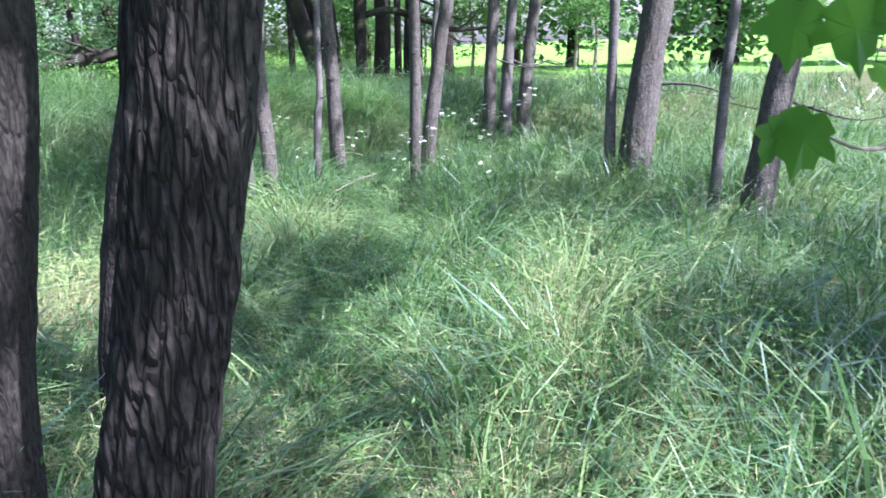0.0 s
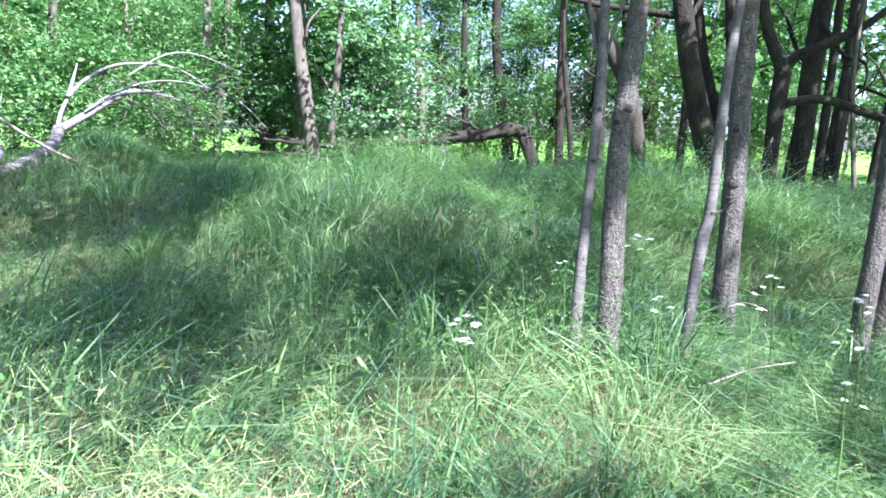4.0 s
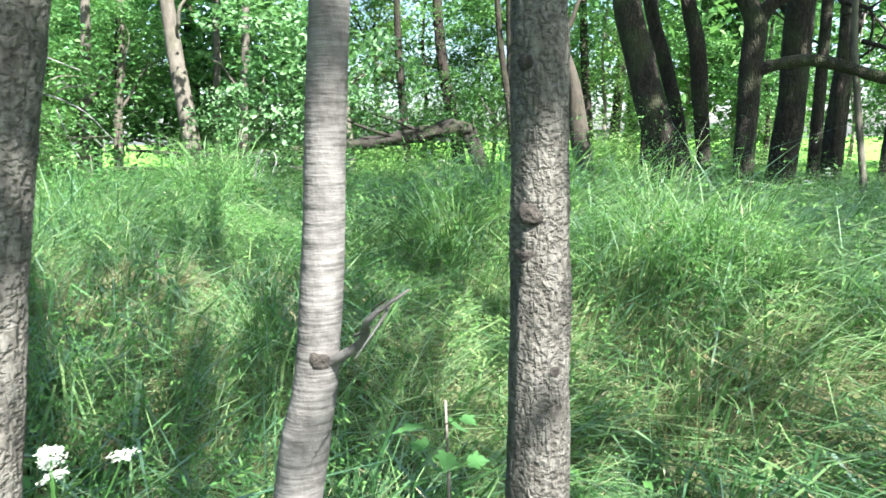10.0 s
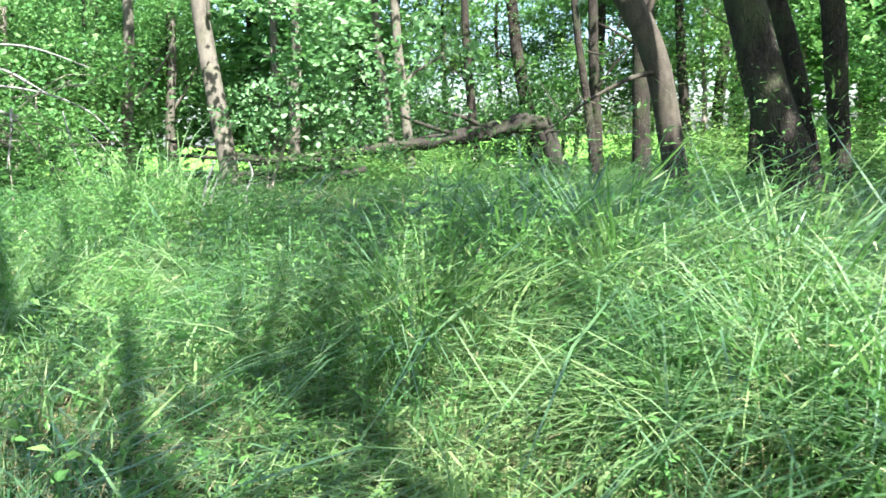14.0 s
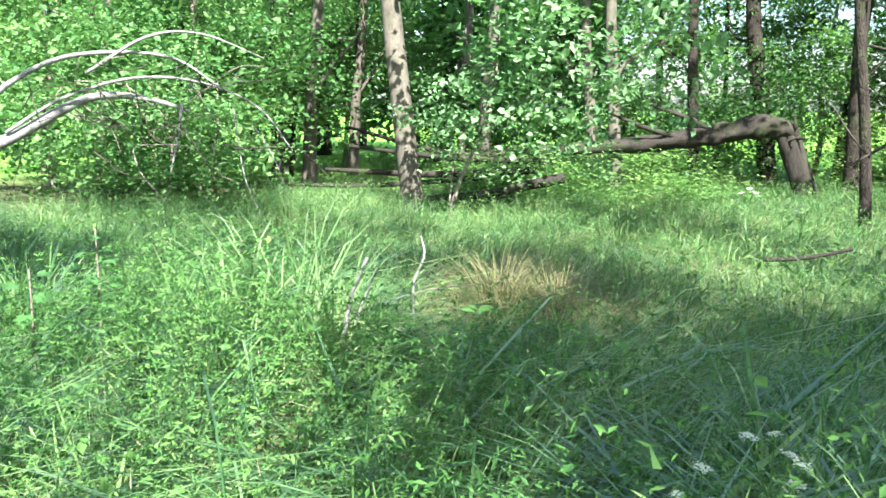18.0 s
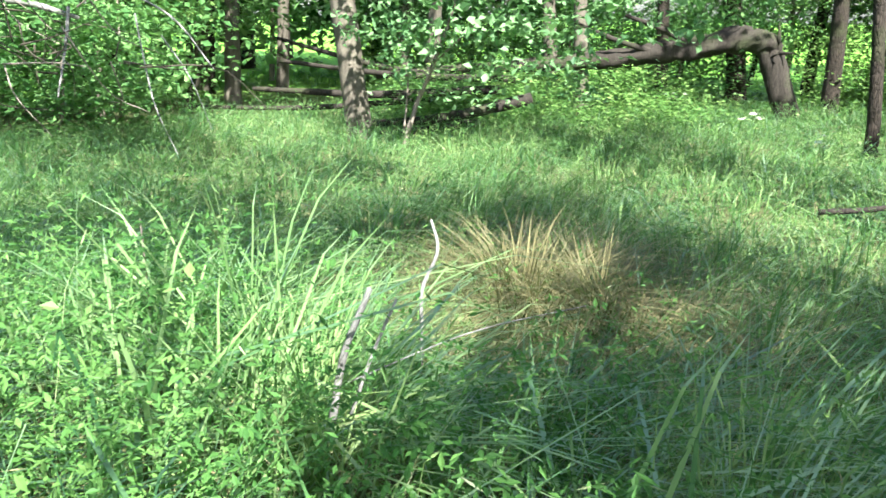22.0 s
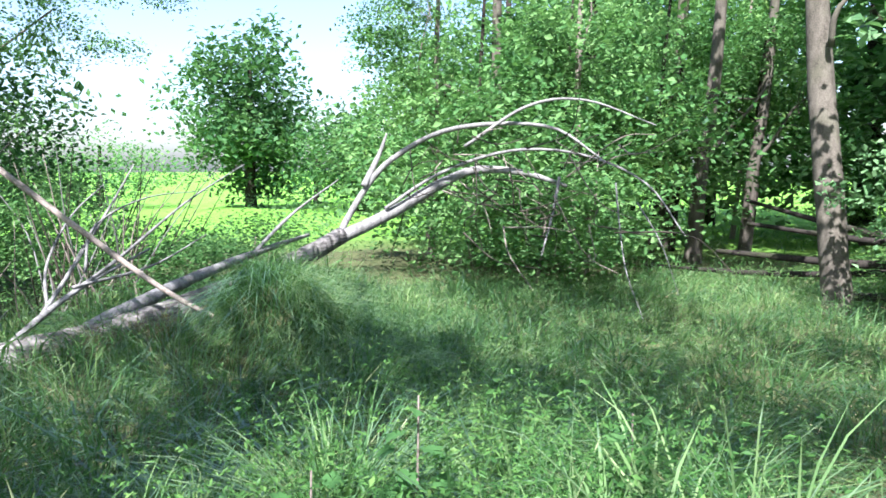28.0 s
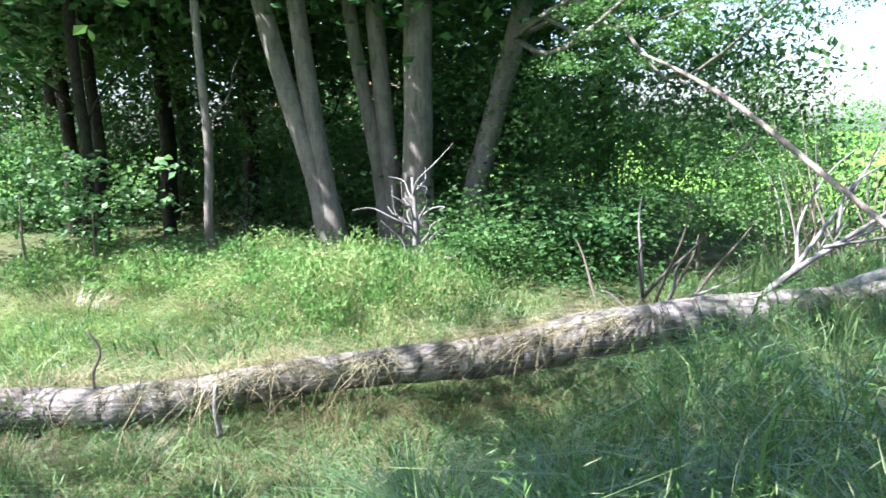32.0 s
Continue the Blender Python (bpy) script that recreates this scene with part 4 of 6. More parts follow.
tube("trunk", rel([(-4.6, 2.6, 0.16), (-5.31, 4.37, 0.2), (-5.72, 5.25, 0.24), (-6.7, 6.25, 0.3), (-7.26, 7.17, 0.36), (-7.87, 7.93, 0.46), (-8.43, 8.66, 0.52), (-8.85, 9.47, 0.6), (-8.95, 10.1, 0.75), (-9.2, 10.8, 0.93), (-9.7, 11.6, 1.12), (-10.2, 12.2, 1.3)]),
     [0.15, 0.145, 0.14, 0.14, 0.155, 0.185, 0.185, 0.155, 0.12, 0.105, 0.1, 0.1], M_LOG, fallen, "grey trunk with peeling bark", sides=28, rings=120, rough=0.1, seed=301)
for k, (pts, r) in enumerate([
        ([(-10.2, 12.2, 1.28), (-10.15, 12.8, 1.55), (-10.0, 13.3, 1.85), (-9.89, 13.72, 2.03), (-9.6, 14.2, 2.0), (-9.3, 14.6, 1.85)], 0.075),
        ([(-10.2, 12.15, 1.25), (-10.3, 12.45, 1.7), (-10.2, 12.75, 2.1), (-10.0, 13.3, 2.45), (-9.77, 13.94, 2.56), (-9.4, 14.5, 2.5), (-8.92, 14.8, 2.15)], 0.04),
        ([(-10.25, 12.5, 1.85), (-10.3, 12.7, 2.2), (-10.3, 12.8, 2.45)], 0.04),
        ([(-10.1, 12.7, 1.6), (-9.9, 13.3, 2.0), (-9.5, 14.0, 2.25), (-9.0, 14.6, 2.2), (-8.3, 14.9, 1.9), (-7.7, 14.9, 1.4)], 0.022),
        ([(-9.9, 13.6, 2.3), (-9.5, 14.2, 2.75), (-9.1, 14.7, 2.8), (-8.4, 15.1, 2.5)], 0.022),
        ([(-9.3, 14.5, 1.95), (-8.95, 14.2, 1.6), (-8.7, 13.9, 1.15)], 0.02),
        ([(-8.6, 14.75, 1.9), (-8.2, 14.5, 1.5), (-7.7, 14.2, 1.1), (-7.2, 14.0, 0.75)], 0.009),
        ([(-8.3, 14.8, 1.7), (-7.7, 14.6, 1.35), (-7.1, 14.3, 0.95)], 0.008),
        ([(-8.9, 9.6, 0.72), (-9.6, 10.4, 0.95), (-10.6, 11.3, 1.1), (-11.6, 12.2, 1.2)], 0.07),
        ([(-10.6, 11.3, 1.1), (-11.2, 11.9, 1.5), (-11.9, 12.7, 1.9)], 0.025),
        ([(-8.9, 9.0, 0.6), (-9.2, 9.25, 0.8), (-9.6, 9.6, 1.0), (-10.2, 10.2, 1.25)], 0.035),
        ([(-9.2, 9.25, 0.8), (-9.7, 9.5, 1.15), (-10.2, 9.8, 1.6), (-10.5, 10.1, 2.1)], 0.022),
        ([(-9.4, 9.4, 0.9), (-9.9, 9.9, 1.2), (-10.5, 10.6, 1.7), (-11.0, 11.3, 2.1)], 0.02),
        ([(-9.3, 9.3, 0.85), (-9.6, 9.3, 1.2), (-10.0, 9.5, 1.6), (-10.2, 9.8, 1.9)], 0.016),
        ([(-9.5, 9.5, 1.0), (-10.0, 10.2, 1.1), (-10.5, 10.8, 1.35)], 0.016),
        ([(-9.7, 9.6, 1.1), (-10.0, 9.7, 1.5), (-10.5, 10.2, 1.75), (-11.1, 10.9, 1.8)], 0.014)]):
    tube("branch", rel(pts), [r, r * 0.85, r * 0.6, r * 0.3], M_DEAD, fallen, "bare bleached branch", sides=9, rings=26, rough=0.1, seed=310 + k)
rr = np.random.RandomState(77)
for k in range(64):
    a = np.array([-9.6 + rr.uniform(-0.9, 1.6), 13.8 + rr.uniform(-1.0, 1.0), rr.uniform(1.4, 2.4)])
    b = a + np.array([rr.uniform(-0.2, 1.0), rr.uniform(-0.4, 0.7), rr.uniform(-0.8, 0.5)])
    tube("twig", rel([a, (a + b) / 2 + rr.normal(size=3) * 0.1, b]), [0.009, 0.006, 0.003], M_BROWNBARK if k % 3 else M_TWIG, fallen, sides=5, rings=8, seed=340 + k)

lean = thing("leaning_branch", -8.3, 10.6, gz(-8.3, 10.6), "bare dead branch leaning over the fallen trunk", "branch")
o = (-8.3, 10.6, gz(-8.3, 10.6))
tube("branch", rel([(-8.08, 10.98, 0.66), (-8.5, 10.3, 1.0), (-8.95, 9.6, 1.55), (-9.4, 9.0, 2.05), (-9.7, 8.6, 2.35), (-10.05, 8.1, 2.65), (-10.4, 7.7, 2.85)], o), [0.018, 0.022, 0.026, 0.027, 0.024, 0.018, 0.01], M_TWIG, lean, sides=9, rings=40, seed=381)
for k in range(4):
    f = rr.uniform(0.35, 1)
    a = np.array([-8.95, 9.6, 1.55]) + f * np.array([-1.3, -1.75, 1.2])
    b = a + rr.normal(size=3) * 0.4
    tube("twig", rel([a, (a + b) / 2 + rr.normal(size=3) * 0.06, b], o), [0.009, 0.006, 0.002], M_TWIG, lean, sides=5, rings=8, seed=382 + k)

# ---------------------------------------------------------------- snapped trunk in the wood
snapped = thing("snapped_tree", -3.95, 22.7, gz(-3.95, 22.7), "snapped rotten tree lying from its standing stump", "fallen tree")
o = (-3.95, 22.7, gz(-3.95, 22.7))
tube("stump", rel([(-3.6, 22.85, 0.1), (-3.68, 22.8, 0.5), (-3.82, 22.74, 0.9), (-3.98, 22.68, 1.3), (-4.1, 22.62, 1.52)], o), [0.23, 0.2, 0.19, 0.2, 0.15], M_ROT, snapped, "splintered leaning stump", sides=20, rings=30, rough=0.2, seed=401, ridge=0.1, ridges=9)
tube("trunk", rel([(-3.92, 22.72, 1.45), (-4.12, 22.62, 1.58), (-4.5, 22.48, 1.62), (-5.1, 22.25, 1.47), (-5.9, 21.8, 1.32), (-6.9, 21.2, 1.22), (-8.2, 20.6, 1.1), (-9.6, 20.0, 0.95)], o), [0.11, 0.18, 0.21, 0.19, 0.145, 0.11, 0.08, 0.05], M_ROT, snapped, "fallen trunk with dark peeling bark", sides=24, rings=110, rough=0.3, seed=402, ridge=0.22, ridges=9)
for k in range(16):
    a = np.array([-4.02, 22.65, 1.5]) + rr.normal(size=3) * 0.08
    b = a + np.array([rr.uniform(-0.05, 0.3), rr.uniform(-0.25, 0.05), rr.uniform(-0.45, 0.3)])
    tube("splinter", rel([a, b], o), [0.04, 0.004], M_ROT, snapped, sides=5, rings=4, rough=0.3, seed=410 + k)
tube("branch", rel([(-5.1, 22.2, 1.5), (-5.5, 21.9, 1.75), (-6.0, 21.6, 1.95)], o), [0.06, 0.045, 0.03], M_ROT, snapped, sides=8, rings=14, seed=405)
tube("branch", rel([(-5.6, 21.9, 1.4), (-6.1, 21.4, 1.6), (-6.6, 21.0, 1.85)], o), [0.05, 0.04, 0.02], M_ROT, snapped, sides=8, rings=14, seed=406)
for k, (a, b, r) in enumerate([((-6.4, 19.2, 0.85), (-8.3, 17.7, 0.5), 0.085), ((-6.9, 18.6, 0.55), (-8.9, 17.3, 0.4), 0.06), ((-7.1, 19.6, 0.9), (-10.3, 17.9, 0.85), 0.07), ((-7.2, 20.3, 1.0), (-10.6, 18.8, 1.2), 0.06), ((-8.0, 19.3, 0.75), (-11.0, 17.2, 0.6), 0.05), ((-7.4, 17.9, 0.42), (-9.4, 17.4, 0.45), 0.05), ((-8.4, 20.6, 0.9), (-11.6, 19.8, 1.5), 0.06)]):
    z0 = gz(a[0], a[1])
    e = thing("fallen_branch", a[0], a[1], z0, "dead fallen branch with dark flaking bark lying in grass", "branch", "fallen branches")
    tube("branch", rel([a, ((a[0] + b[0]) / 2 + 0.1, (a[1] + b[1]) / 2 - 0.1, (a[2] + b[2]) / 2 - 0.06), b], (a[0], a[1], z0)), [r, r * 0.8, r * 0.5], M_ROT, e, sides=9, rings=20, rough=0.12, seed=420 + k)

# ---------------------------------------------------------------- the dark wood beyond the log
for k, (bx, by, stems, lab) in enumerate([
        (-12.3, 2.35, [((0.12, -0.24, 1.55), (0.43, -0.86, 4.2), 0.17), ((0.06, -0.1, 1.6), (0.18, -0.37, 4.2), 0.16)], "twin-stemmed grey tree, sunlit on one side"),
        (-13.3, 2.85, [((0.07, -0.14, 1.6), (0.25, -0.5, 4.2), 0.13), ((0.0, 0.05, 1.6), (0.1, -0.12, 4.5), 0.16)], "two grey ivy-greened stems in shade"),
        (-13.2, 3.5, [((0.0, 0.0, 1.6), (0.05, 0.1, 4.3), 0.25)], "thick grey straight tree trunk in shade"),
        (-13.9, 4.0, [((-0.12, 0.3, 1.6), (-0.45, 0.95, 4.3), 0.19)], "grey tree leaning over the undergrowth")]):
    z = gz(bx, by)
    e = thing("stemmed_tree", bx, by, z, lab, "tree", "stems beyond the log")
    for j, (m, t, r) in enumerate(stems):
        tube("trunk", [(0.0, 0.12 * j, -0.3), (m[0] * 0.3, m[1] * 0.3 + 0.1 * j, 0.6), m, t, (t[0] * 1.5, t[1] * 1.6, 8)], [r * 1.3, r * 1.15, r, r * 0.9, r * 0.6], M_GREYBARK, e, sides=20, rings=40, rough=0.06, seed=500 + 3 * k + j, ridge=0.02, ridges=9)
    crown(e, CROWN_DARK, k, t[0], t[1], 6.4, 1.0, 0.9, 50 * k)
    if k == 3:      # low boughs hanging over the meadow's edge
        for j, (hx0, hy0, hz0, sc0) in enumerate([(2.8, 5.4, 3.7, 0.36), (2.3, 4.2, 3.5, 0.4), (1.6, 2.9, 3.3, 0.45), (3.6, 4.8, 4.3, 0.4), (3.4, 6.2, 4.3, 0.3)]):
            limb(e, (-0.35, 0.8, 3.6), (hx0, hy0, hz0), 0.05, M_GREYBARK, 590 + j)
            crown(e, CROWN_SPRAY, j, hx0, hy0, hz0, sc0 * 1.3, 0.6, 80 * j)
r3 = np.random.RandomState(9)
WOOD = [(-10.9, 1.1, 0.07), (-17.4, -3.6, 0.22), (-16.0, -5.0, 0.2), (-17.5, -1.9, 0.14), (-16.5, -2.9, 0.12), (-15.5, -0.2, 0.13), (-18.5, 0.8, 0.2), (-14.2, -3.2, 0.13), (-19.5, 3.2, 0.18), (-20.2, -4.4, 0.22), (-13.4, -5.2, 0.16), (-21, -1.0, 0.2), (-17.0, 5.6, 0.15), (-12.0, -2.6, 0.12), (-22, 2.0, 0.2), (-18.6, -7.0, 0.2), (-15.2, -8.0, 0.18), (-10.6, -1.2, 0.1), (-9.6, -3.8, 0.14)]
for k, (bx, by, r) in enumerate(WOOD):
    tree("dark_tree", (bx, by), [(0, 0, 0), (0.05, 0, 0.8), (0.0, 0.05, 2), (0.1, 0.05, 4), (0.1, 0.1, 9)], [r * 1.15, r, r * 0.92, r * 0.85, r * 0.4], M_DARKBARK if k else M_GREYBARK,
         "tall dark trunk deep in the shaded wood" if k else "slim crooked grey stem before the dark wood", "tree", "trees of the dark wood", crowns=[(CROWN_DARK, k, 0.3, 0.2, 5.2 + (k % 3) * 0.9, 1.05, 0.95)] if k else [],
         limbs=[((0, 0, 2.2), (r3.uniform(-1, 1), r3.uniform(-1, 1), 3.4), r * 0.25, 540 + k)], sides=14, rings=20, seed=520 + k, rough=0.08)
# unseen leaf roof added high up to keep the sun off the dark wood
dark_wood = [o for o in scene.objects if o.type == "EMPTY" and o.name.startswith(("dark_tree", "stemmed_tree"))]
roof = []
for k in range(560):
    cx, cy, cz = r3.uniform(-22, -7), r3.uniform(-13, 4), r3.uniform(6.5, 9.5)
    if cx - 0.61 * (cz - 2.0) < -11.0 and cy + 0.49 * (cz - 2.0) < (5.8 if cx - 0.61 * (cz - 2.0) > -13.5 else 3.2) and fractal(np.array(cx * 0.8), np.array(cy * 0.8), 57) > 0.0:
        roof.append((cx, cy, cz))
for o in dark_wood:
    mine = [c for c in roof if min(dark_wood, key=lambda t: (t.location.x - c[0]) ** 2 + (t.location.y - c[1]) ** 2) is o]
    if mine:
        cen = np.repeat(np.array(mine), 40, axis=0) + r3.normal(size=(40 * len(mine), 3)) * np.array([0.5, 0.5, 0.25])
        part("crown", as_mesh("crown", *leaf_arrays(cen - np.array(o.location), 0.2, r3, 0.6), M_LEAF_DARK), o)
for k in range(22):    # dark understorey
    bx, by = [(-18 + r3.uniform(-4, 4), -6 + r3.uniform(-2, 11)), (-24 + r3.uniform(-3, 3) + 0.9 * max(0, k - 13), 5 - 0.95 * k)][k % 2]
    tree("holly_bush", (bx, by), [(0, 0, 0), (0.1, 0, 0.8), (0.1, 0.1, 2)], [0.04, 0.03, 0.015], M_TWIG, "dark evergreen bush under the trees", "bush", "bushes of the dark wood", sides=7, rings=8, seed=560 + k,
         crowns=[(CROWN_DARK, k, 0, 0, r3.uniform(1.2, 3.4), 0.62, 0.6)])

for k in range(9):     # hedge closing the back of the dark wood
    bx, by = -2.1 + (25 + 3 * (k % 3)) * math.cos(radians(213 + 2.6 * k)), 9.4 + (25 + 3 * (k % 3)) * math.sin(radians(213 + 2.6 * k))
    tree("holly_bush", (bx, by), [(0, 0, 0), (0.1, 0, 0.8), (0.1, 0.1, 2)], [0.04, 0.03, 0.015], M_TWIG, "dark evergreen bush under the trees", "bush", "bushes of the dark wood", sides=7, rings=8, seed=1560 + k,
         crowns=[(CROWN_DARK, k, 0, 0, 1.1 + 0.3 * (k % 2), 0.55, 0.5)])

# leafy bushes between log and wood, and the thicket of stems in front of the meadow
for k, (bx, by, h, sx, sz, kind) in enumerate([
        (-12.2, 4.9, 0.45, 1.0, 0.75, 0), (-13.2, 5.8, 0.6, 0.5, 0.4, 3), (-12.6, 6.7, 0.4, 0.45, 0.35, 3), (-14.6, 6.6, 1.6, 0.9, 1.1, 4), (-13.6, 7.9, 1.2, 0.65, 0.75, 4), (-15.8, 7.6, 2.4, 0.9, 1.2, 4), (-17.5, 8.3, 2.6, 0.6, 0.7, 3), (-11.6, 1.6, 0.25, 0.8, 0.35, 1), (-10.7, 0.6, 0.25, 1.0, 0.35, 1), (-9.8, -0.2, 0.2, 0.9, 0.35, 1),
        (-9.4, 0.4, 1.2, 0.8, 0.8, 5), (-8.9, -0.4, 1.4, 0.8, 0.8, 5), (-12.4, 9.2, 1.1, 0.7, 0.7, 4), (-14.2, 9.0, 1.1, 0.7, 0.7, 4), (-16.2, 4.6, 2.6, 1.5, 1.6, 0), (-15.2, 5.6, 2.4, 1.2, 1.3, 0),
        (-11.6, 10.6, 0.5, 0.7, 0.5, 1), (-12.6, 11.6, 0.6, 0.8, 0.6, 1), (-10.6, 15.0, 1.0, 1.1, 0.9, 4), (-11.4, 16.4, 1.9, 1.4, 1.5, 4), (-12.6, 15.0, 1.5, 1.3, 1.3, 4), (-2.4, 25.2, 0.9, 1.0, 0.9, 2), (-0.6, 25.8, 1.1, 1.2, 1.0, 2), (1.2, 24.6, 0.8, 1.0, 0.8, 2), (2.6, 23.4, 0.8, 1.0, 0.8, 2), (-1.2, 23.6, 0.6, 0.8, 0.6, 2)] + [(-13.5 + 1.05 * j, 25.6 + 1.3 * math.sin(2.3 * j), 0.7 + 0.4 * (j % 3), 1.0 + 0.15 * (j % 2), 0.8 + 0.2 * (j % 3), (2, 4, 1)[j % 3]) for j in range(9)]):
    # kind 3 takes the dark leaves to put shade into its colour
    tree("leafy_bush", (bx, by), [(0, 0, 0), (0.1, 0.05, h * 0.5), (0.1, 0.1, h)], [0.03, 0.02, 0.01], M_TWIG, ["dense dark green bramble bush", "low bright green undergrowth clump", "bush of pale green maple leaves", "leafy bush with leaves coloured dark for shade", "tall bush of small green leaves behind dead branches", "young maple with large pale green leaves"][kind], "bush", "bushes beyond the log", sides=6, rings=8, seed=600 + k,
         crowns=[([CROWN_SHRUB, CROWN_SHRUB, CROWN_PALE, CROWN_DARK, CROWN_FINE, CROWN_MAPLE][kind], k, 0, 0, h, sx * (1.15, 1.15, 0.75, 1.0, 0.9, 0.9)[kind], sz * (1.1, 1.1, 0.7, 1.0, 0.85, 0.9)[kind])])
rn = np.random.RandomState(15)
for k in range(16):
    bx, by = rn.uniform(-9.5, 3.0), rn.uniform(19.0, 25.0)
    tree("nettle_patch", (bx, by), [(0, 0, 0), (0.02, 0.02, 0.3), (0.05, 0.02, 0.6)], [0.008, 0.006, 0.003], M_HERB, "patch of bright green nettles and herbs in the wood", "undergrowth", "nettle patches", sides=5, rings=6, seed=1700 + k,
         crowns=[(CROWN_HERB, k, 0, 0, 0.3, 0.8, 0.36)])
thicket = thing("thicket", -11.6, 9.6, gz(-11.6, 9.6), "thicket of bare upright stems at the edge of the meadow", "bush")
for k in range(46):
    a = np.array([r3.uniform(-0.5, 0.5), r3.uniform(-0.6, 0.6), -0.1])
    b = a + np.array([r3.uniform(-0.9, 0.9), r3.uniform(-0.7, 1.3), r3.uniform(1.0, 2.1)])
    tube("stem", [a, (a + b) / 2 + r3.normal(size=3) * 0.1, b], [0.013, 0.009, 0.003], (M_BROWNBARK, M_TWIG, M_BROWNBARK, M_TWIG, M_DEAD)[k % 5], thicket, sides=5, rings=9, seed=640 + k)

snag = thing("broken_bush", -10.6, 7.75, gz(-10.6, 7.75), "broken brown bush stems among dry stalks beyond the log", "dead shrub")
for k in range(11):
    a = np.array([r3.uniform(-0.3, 0.3), r3.uniform(-0.5, 0.5), -0.1])
    b = a + np.array([r3.uniform(-0.6, 0.4), r3.uniform(-0.5, 1.2), r3.uniform(0.35, 1.2)])
    c = b + 0.3 * (b - a) + r3.normal(size=3) * 0.05
    tube("stem", [a, (a + b) / 2 + r3.normal(size=3) * 0.05, b, c], [0.028, 0.022, 0.012, 0.005], M_PALEBARK if k % 3 else M_DEAD, snag, sides=7, rings=14, rough=0.15, seed=1640 + k)

# dead shrub with bleached twigs on the hummock, and its small fellows
for k, (bx, by, s) in enumerate([(-10.05, 5.1, 1.2), (-11.9, 0.9, 0.6), (-12.2, 2.0, 0.45), (-9.5, -0.9, 0.5)]):
    z = gz(bx, by) + (0.35 if k == 0 else 0.1)
    e = thing("dead_shrub", bx, by, z, "dead shrub with bleached twisted twigs", "dead shrub", "dead shrubs")
    tube("stem", [(0, 0, -0.5), (0.02, 0, 0.1), (0.02, 0.05, 0.5 * s), (0, 0, 1.0 * s)], [0.045 * s, 0.04 * s, 0.03 * s, 0.015 * s], M_DEAD, e, sides=8, rings=14, seed=660 + k, rough=0.12)
    for j in range(18):
        f = r3.uniform(0.0, 1.0)
        a = np.array([0.01, 0.02, f * s])
        d = np.array([r3.normal() * 0.5, r3.normal() * 0.6, r3.uniform(0.2, 0.9)]) * 0.36 * s
        b = a + d
        c = b + d * 0.4 + r3.normal(size=3) * 0.08 * s
        tube("twig", [a, a + d * 0.6 + r3.normal(size=3) * 0.04 * s, b, c], [0.014 * s, 0.01 * s, 0.007 * s, 0.003 * s], M_DEAD, e, sides=5, rings=9, seed=670 + 20 * k + j)

# ---------------------------------------------------------------- far trees by the meadow


def far_tree(x, y, h, w, seed, label, material=M_LEAF, n=4200, size=0.36):
    rng = np.random.RandomState(seed)
    z = gz(x, y)
    e = thing("meadow_tree", x, y, z, label, "tree", "trees by the meadow")
    tube("trunk", [(0, 0, -0.3), (0.1, 0, h * 0.3), (0, 0.1, h * 0.8)], [0.3, 0.22, 0.08], M_DARKBARK, e, sides=10, rings=10, seed=seed)
    p = clump_points(n, (0, 0, h * 0.53), (w, w, h * 0.46), rng, 60, 0.2, 0.15, 0.3)
    part("crown", as_mesh("crown", *leaf_arrays(p, size, rng, 0.4), material), e)
    return e


far_tree(-17.5, -12.0, 8.0, 3.0, 702, "dark leafy tree at the back of the wood", M_LEAF_DARK, 4200, 0.2)
for k, (bx, by, h, w) in enumerate([(-31, -9, 9.0, 3.2), (-29, -4, 8.0, 3.0), (-33, -14, 9.5, 3.2)]):
    far_tree(bx, by, h, w, 705 + k, "dark leafy tree at the back of the wood", M_LEAF_DARK, 4200, 0.2)
far_tree(-39.4, 16.6, 8.9, 3.1, 701, "tall rounded tree standing alone by the meadow", M_LEAF_DARK, 9500, 0.22)
for k, (bx, by, h, w) in enumerate([(-34, 20.5, 5.0, 3.0), (-30, 22.5, 6.0, 3.2), (-23, 21.5, 9.0, 3.6), (-19.5, 23.5, 9.5, 3.6), (-16.5, 20.0, 7.5, 2.8), (-20, 27, 11, 4), (-27, 27.5, 10, 4), (-47, 22, 6, 4), (-55, 10, 5, 5), (-58, 2, 5, 5), (-24, 33, 12, 5), (-15, 30, 12, 5), (6, 34, 12, 5), (-1, 36, 12, 5), (2.5, 30, 9, 3.0), (12, 30, 10, 4), (17, 26, 9, 4), (22, 20, 8, 4), (12, 38, 12, 5), (-14, 26, 9, 3.2), (30, 14, 8, 5), (33, 28, 9, 5), (10, 15.5, 5, 2.2)]):
    far_tree(bx, by, h, w, 710 + k, "broad leafy tree at the edge of the meadow", M_LEAF_PALE if k in (3,) else M_LEAF_DARK if k % 3 == 0 else M_LEAF, 6000 if k < 7 else 3400, (0.18 if k < 7 else 0.27) if h > 6.5 else 0.17)

house = thing("house", -46, -16, gz(-46, -16), "reddish brick house seen through the trees", "house")


def box_arrays(x0, y0, z0, x1, y1, z1):
    v = np.array([(x, y, z) for z in (z0, z1) for y in (y0, y1) for x in (x0, x1)], float)
    q = np.array([(0, 2, 3, 1), (4, 5, 7, 6), (0, 1, 5, 4), (2, 6, 7, 3), (0, 4, 6, 2), (1, 3, 7, 5)])
    return v, q.ravel(), np.full(6, 4)


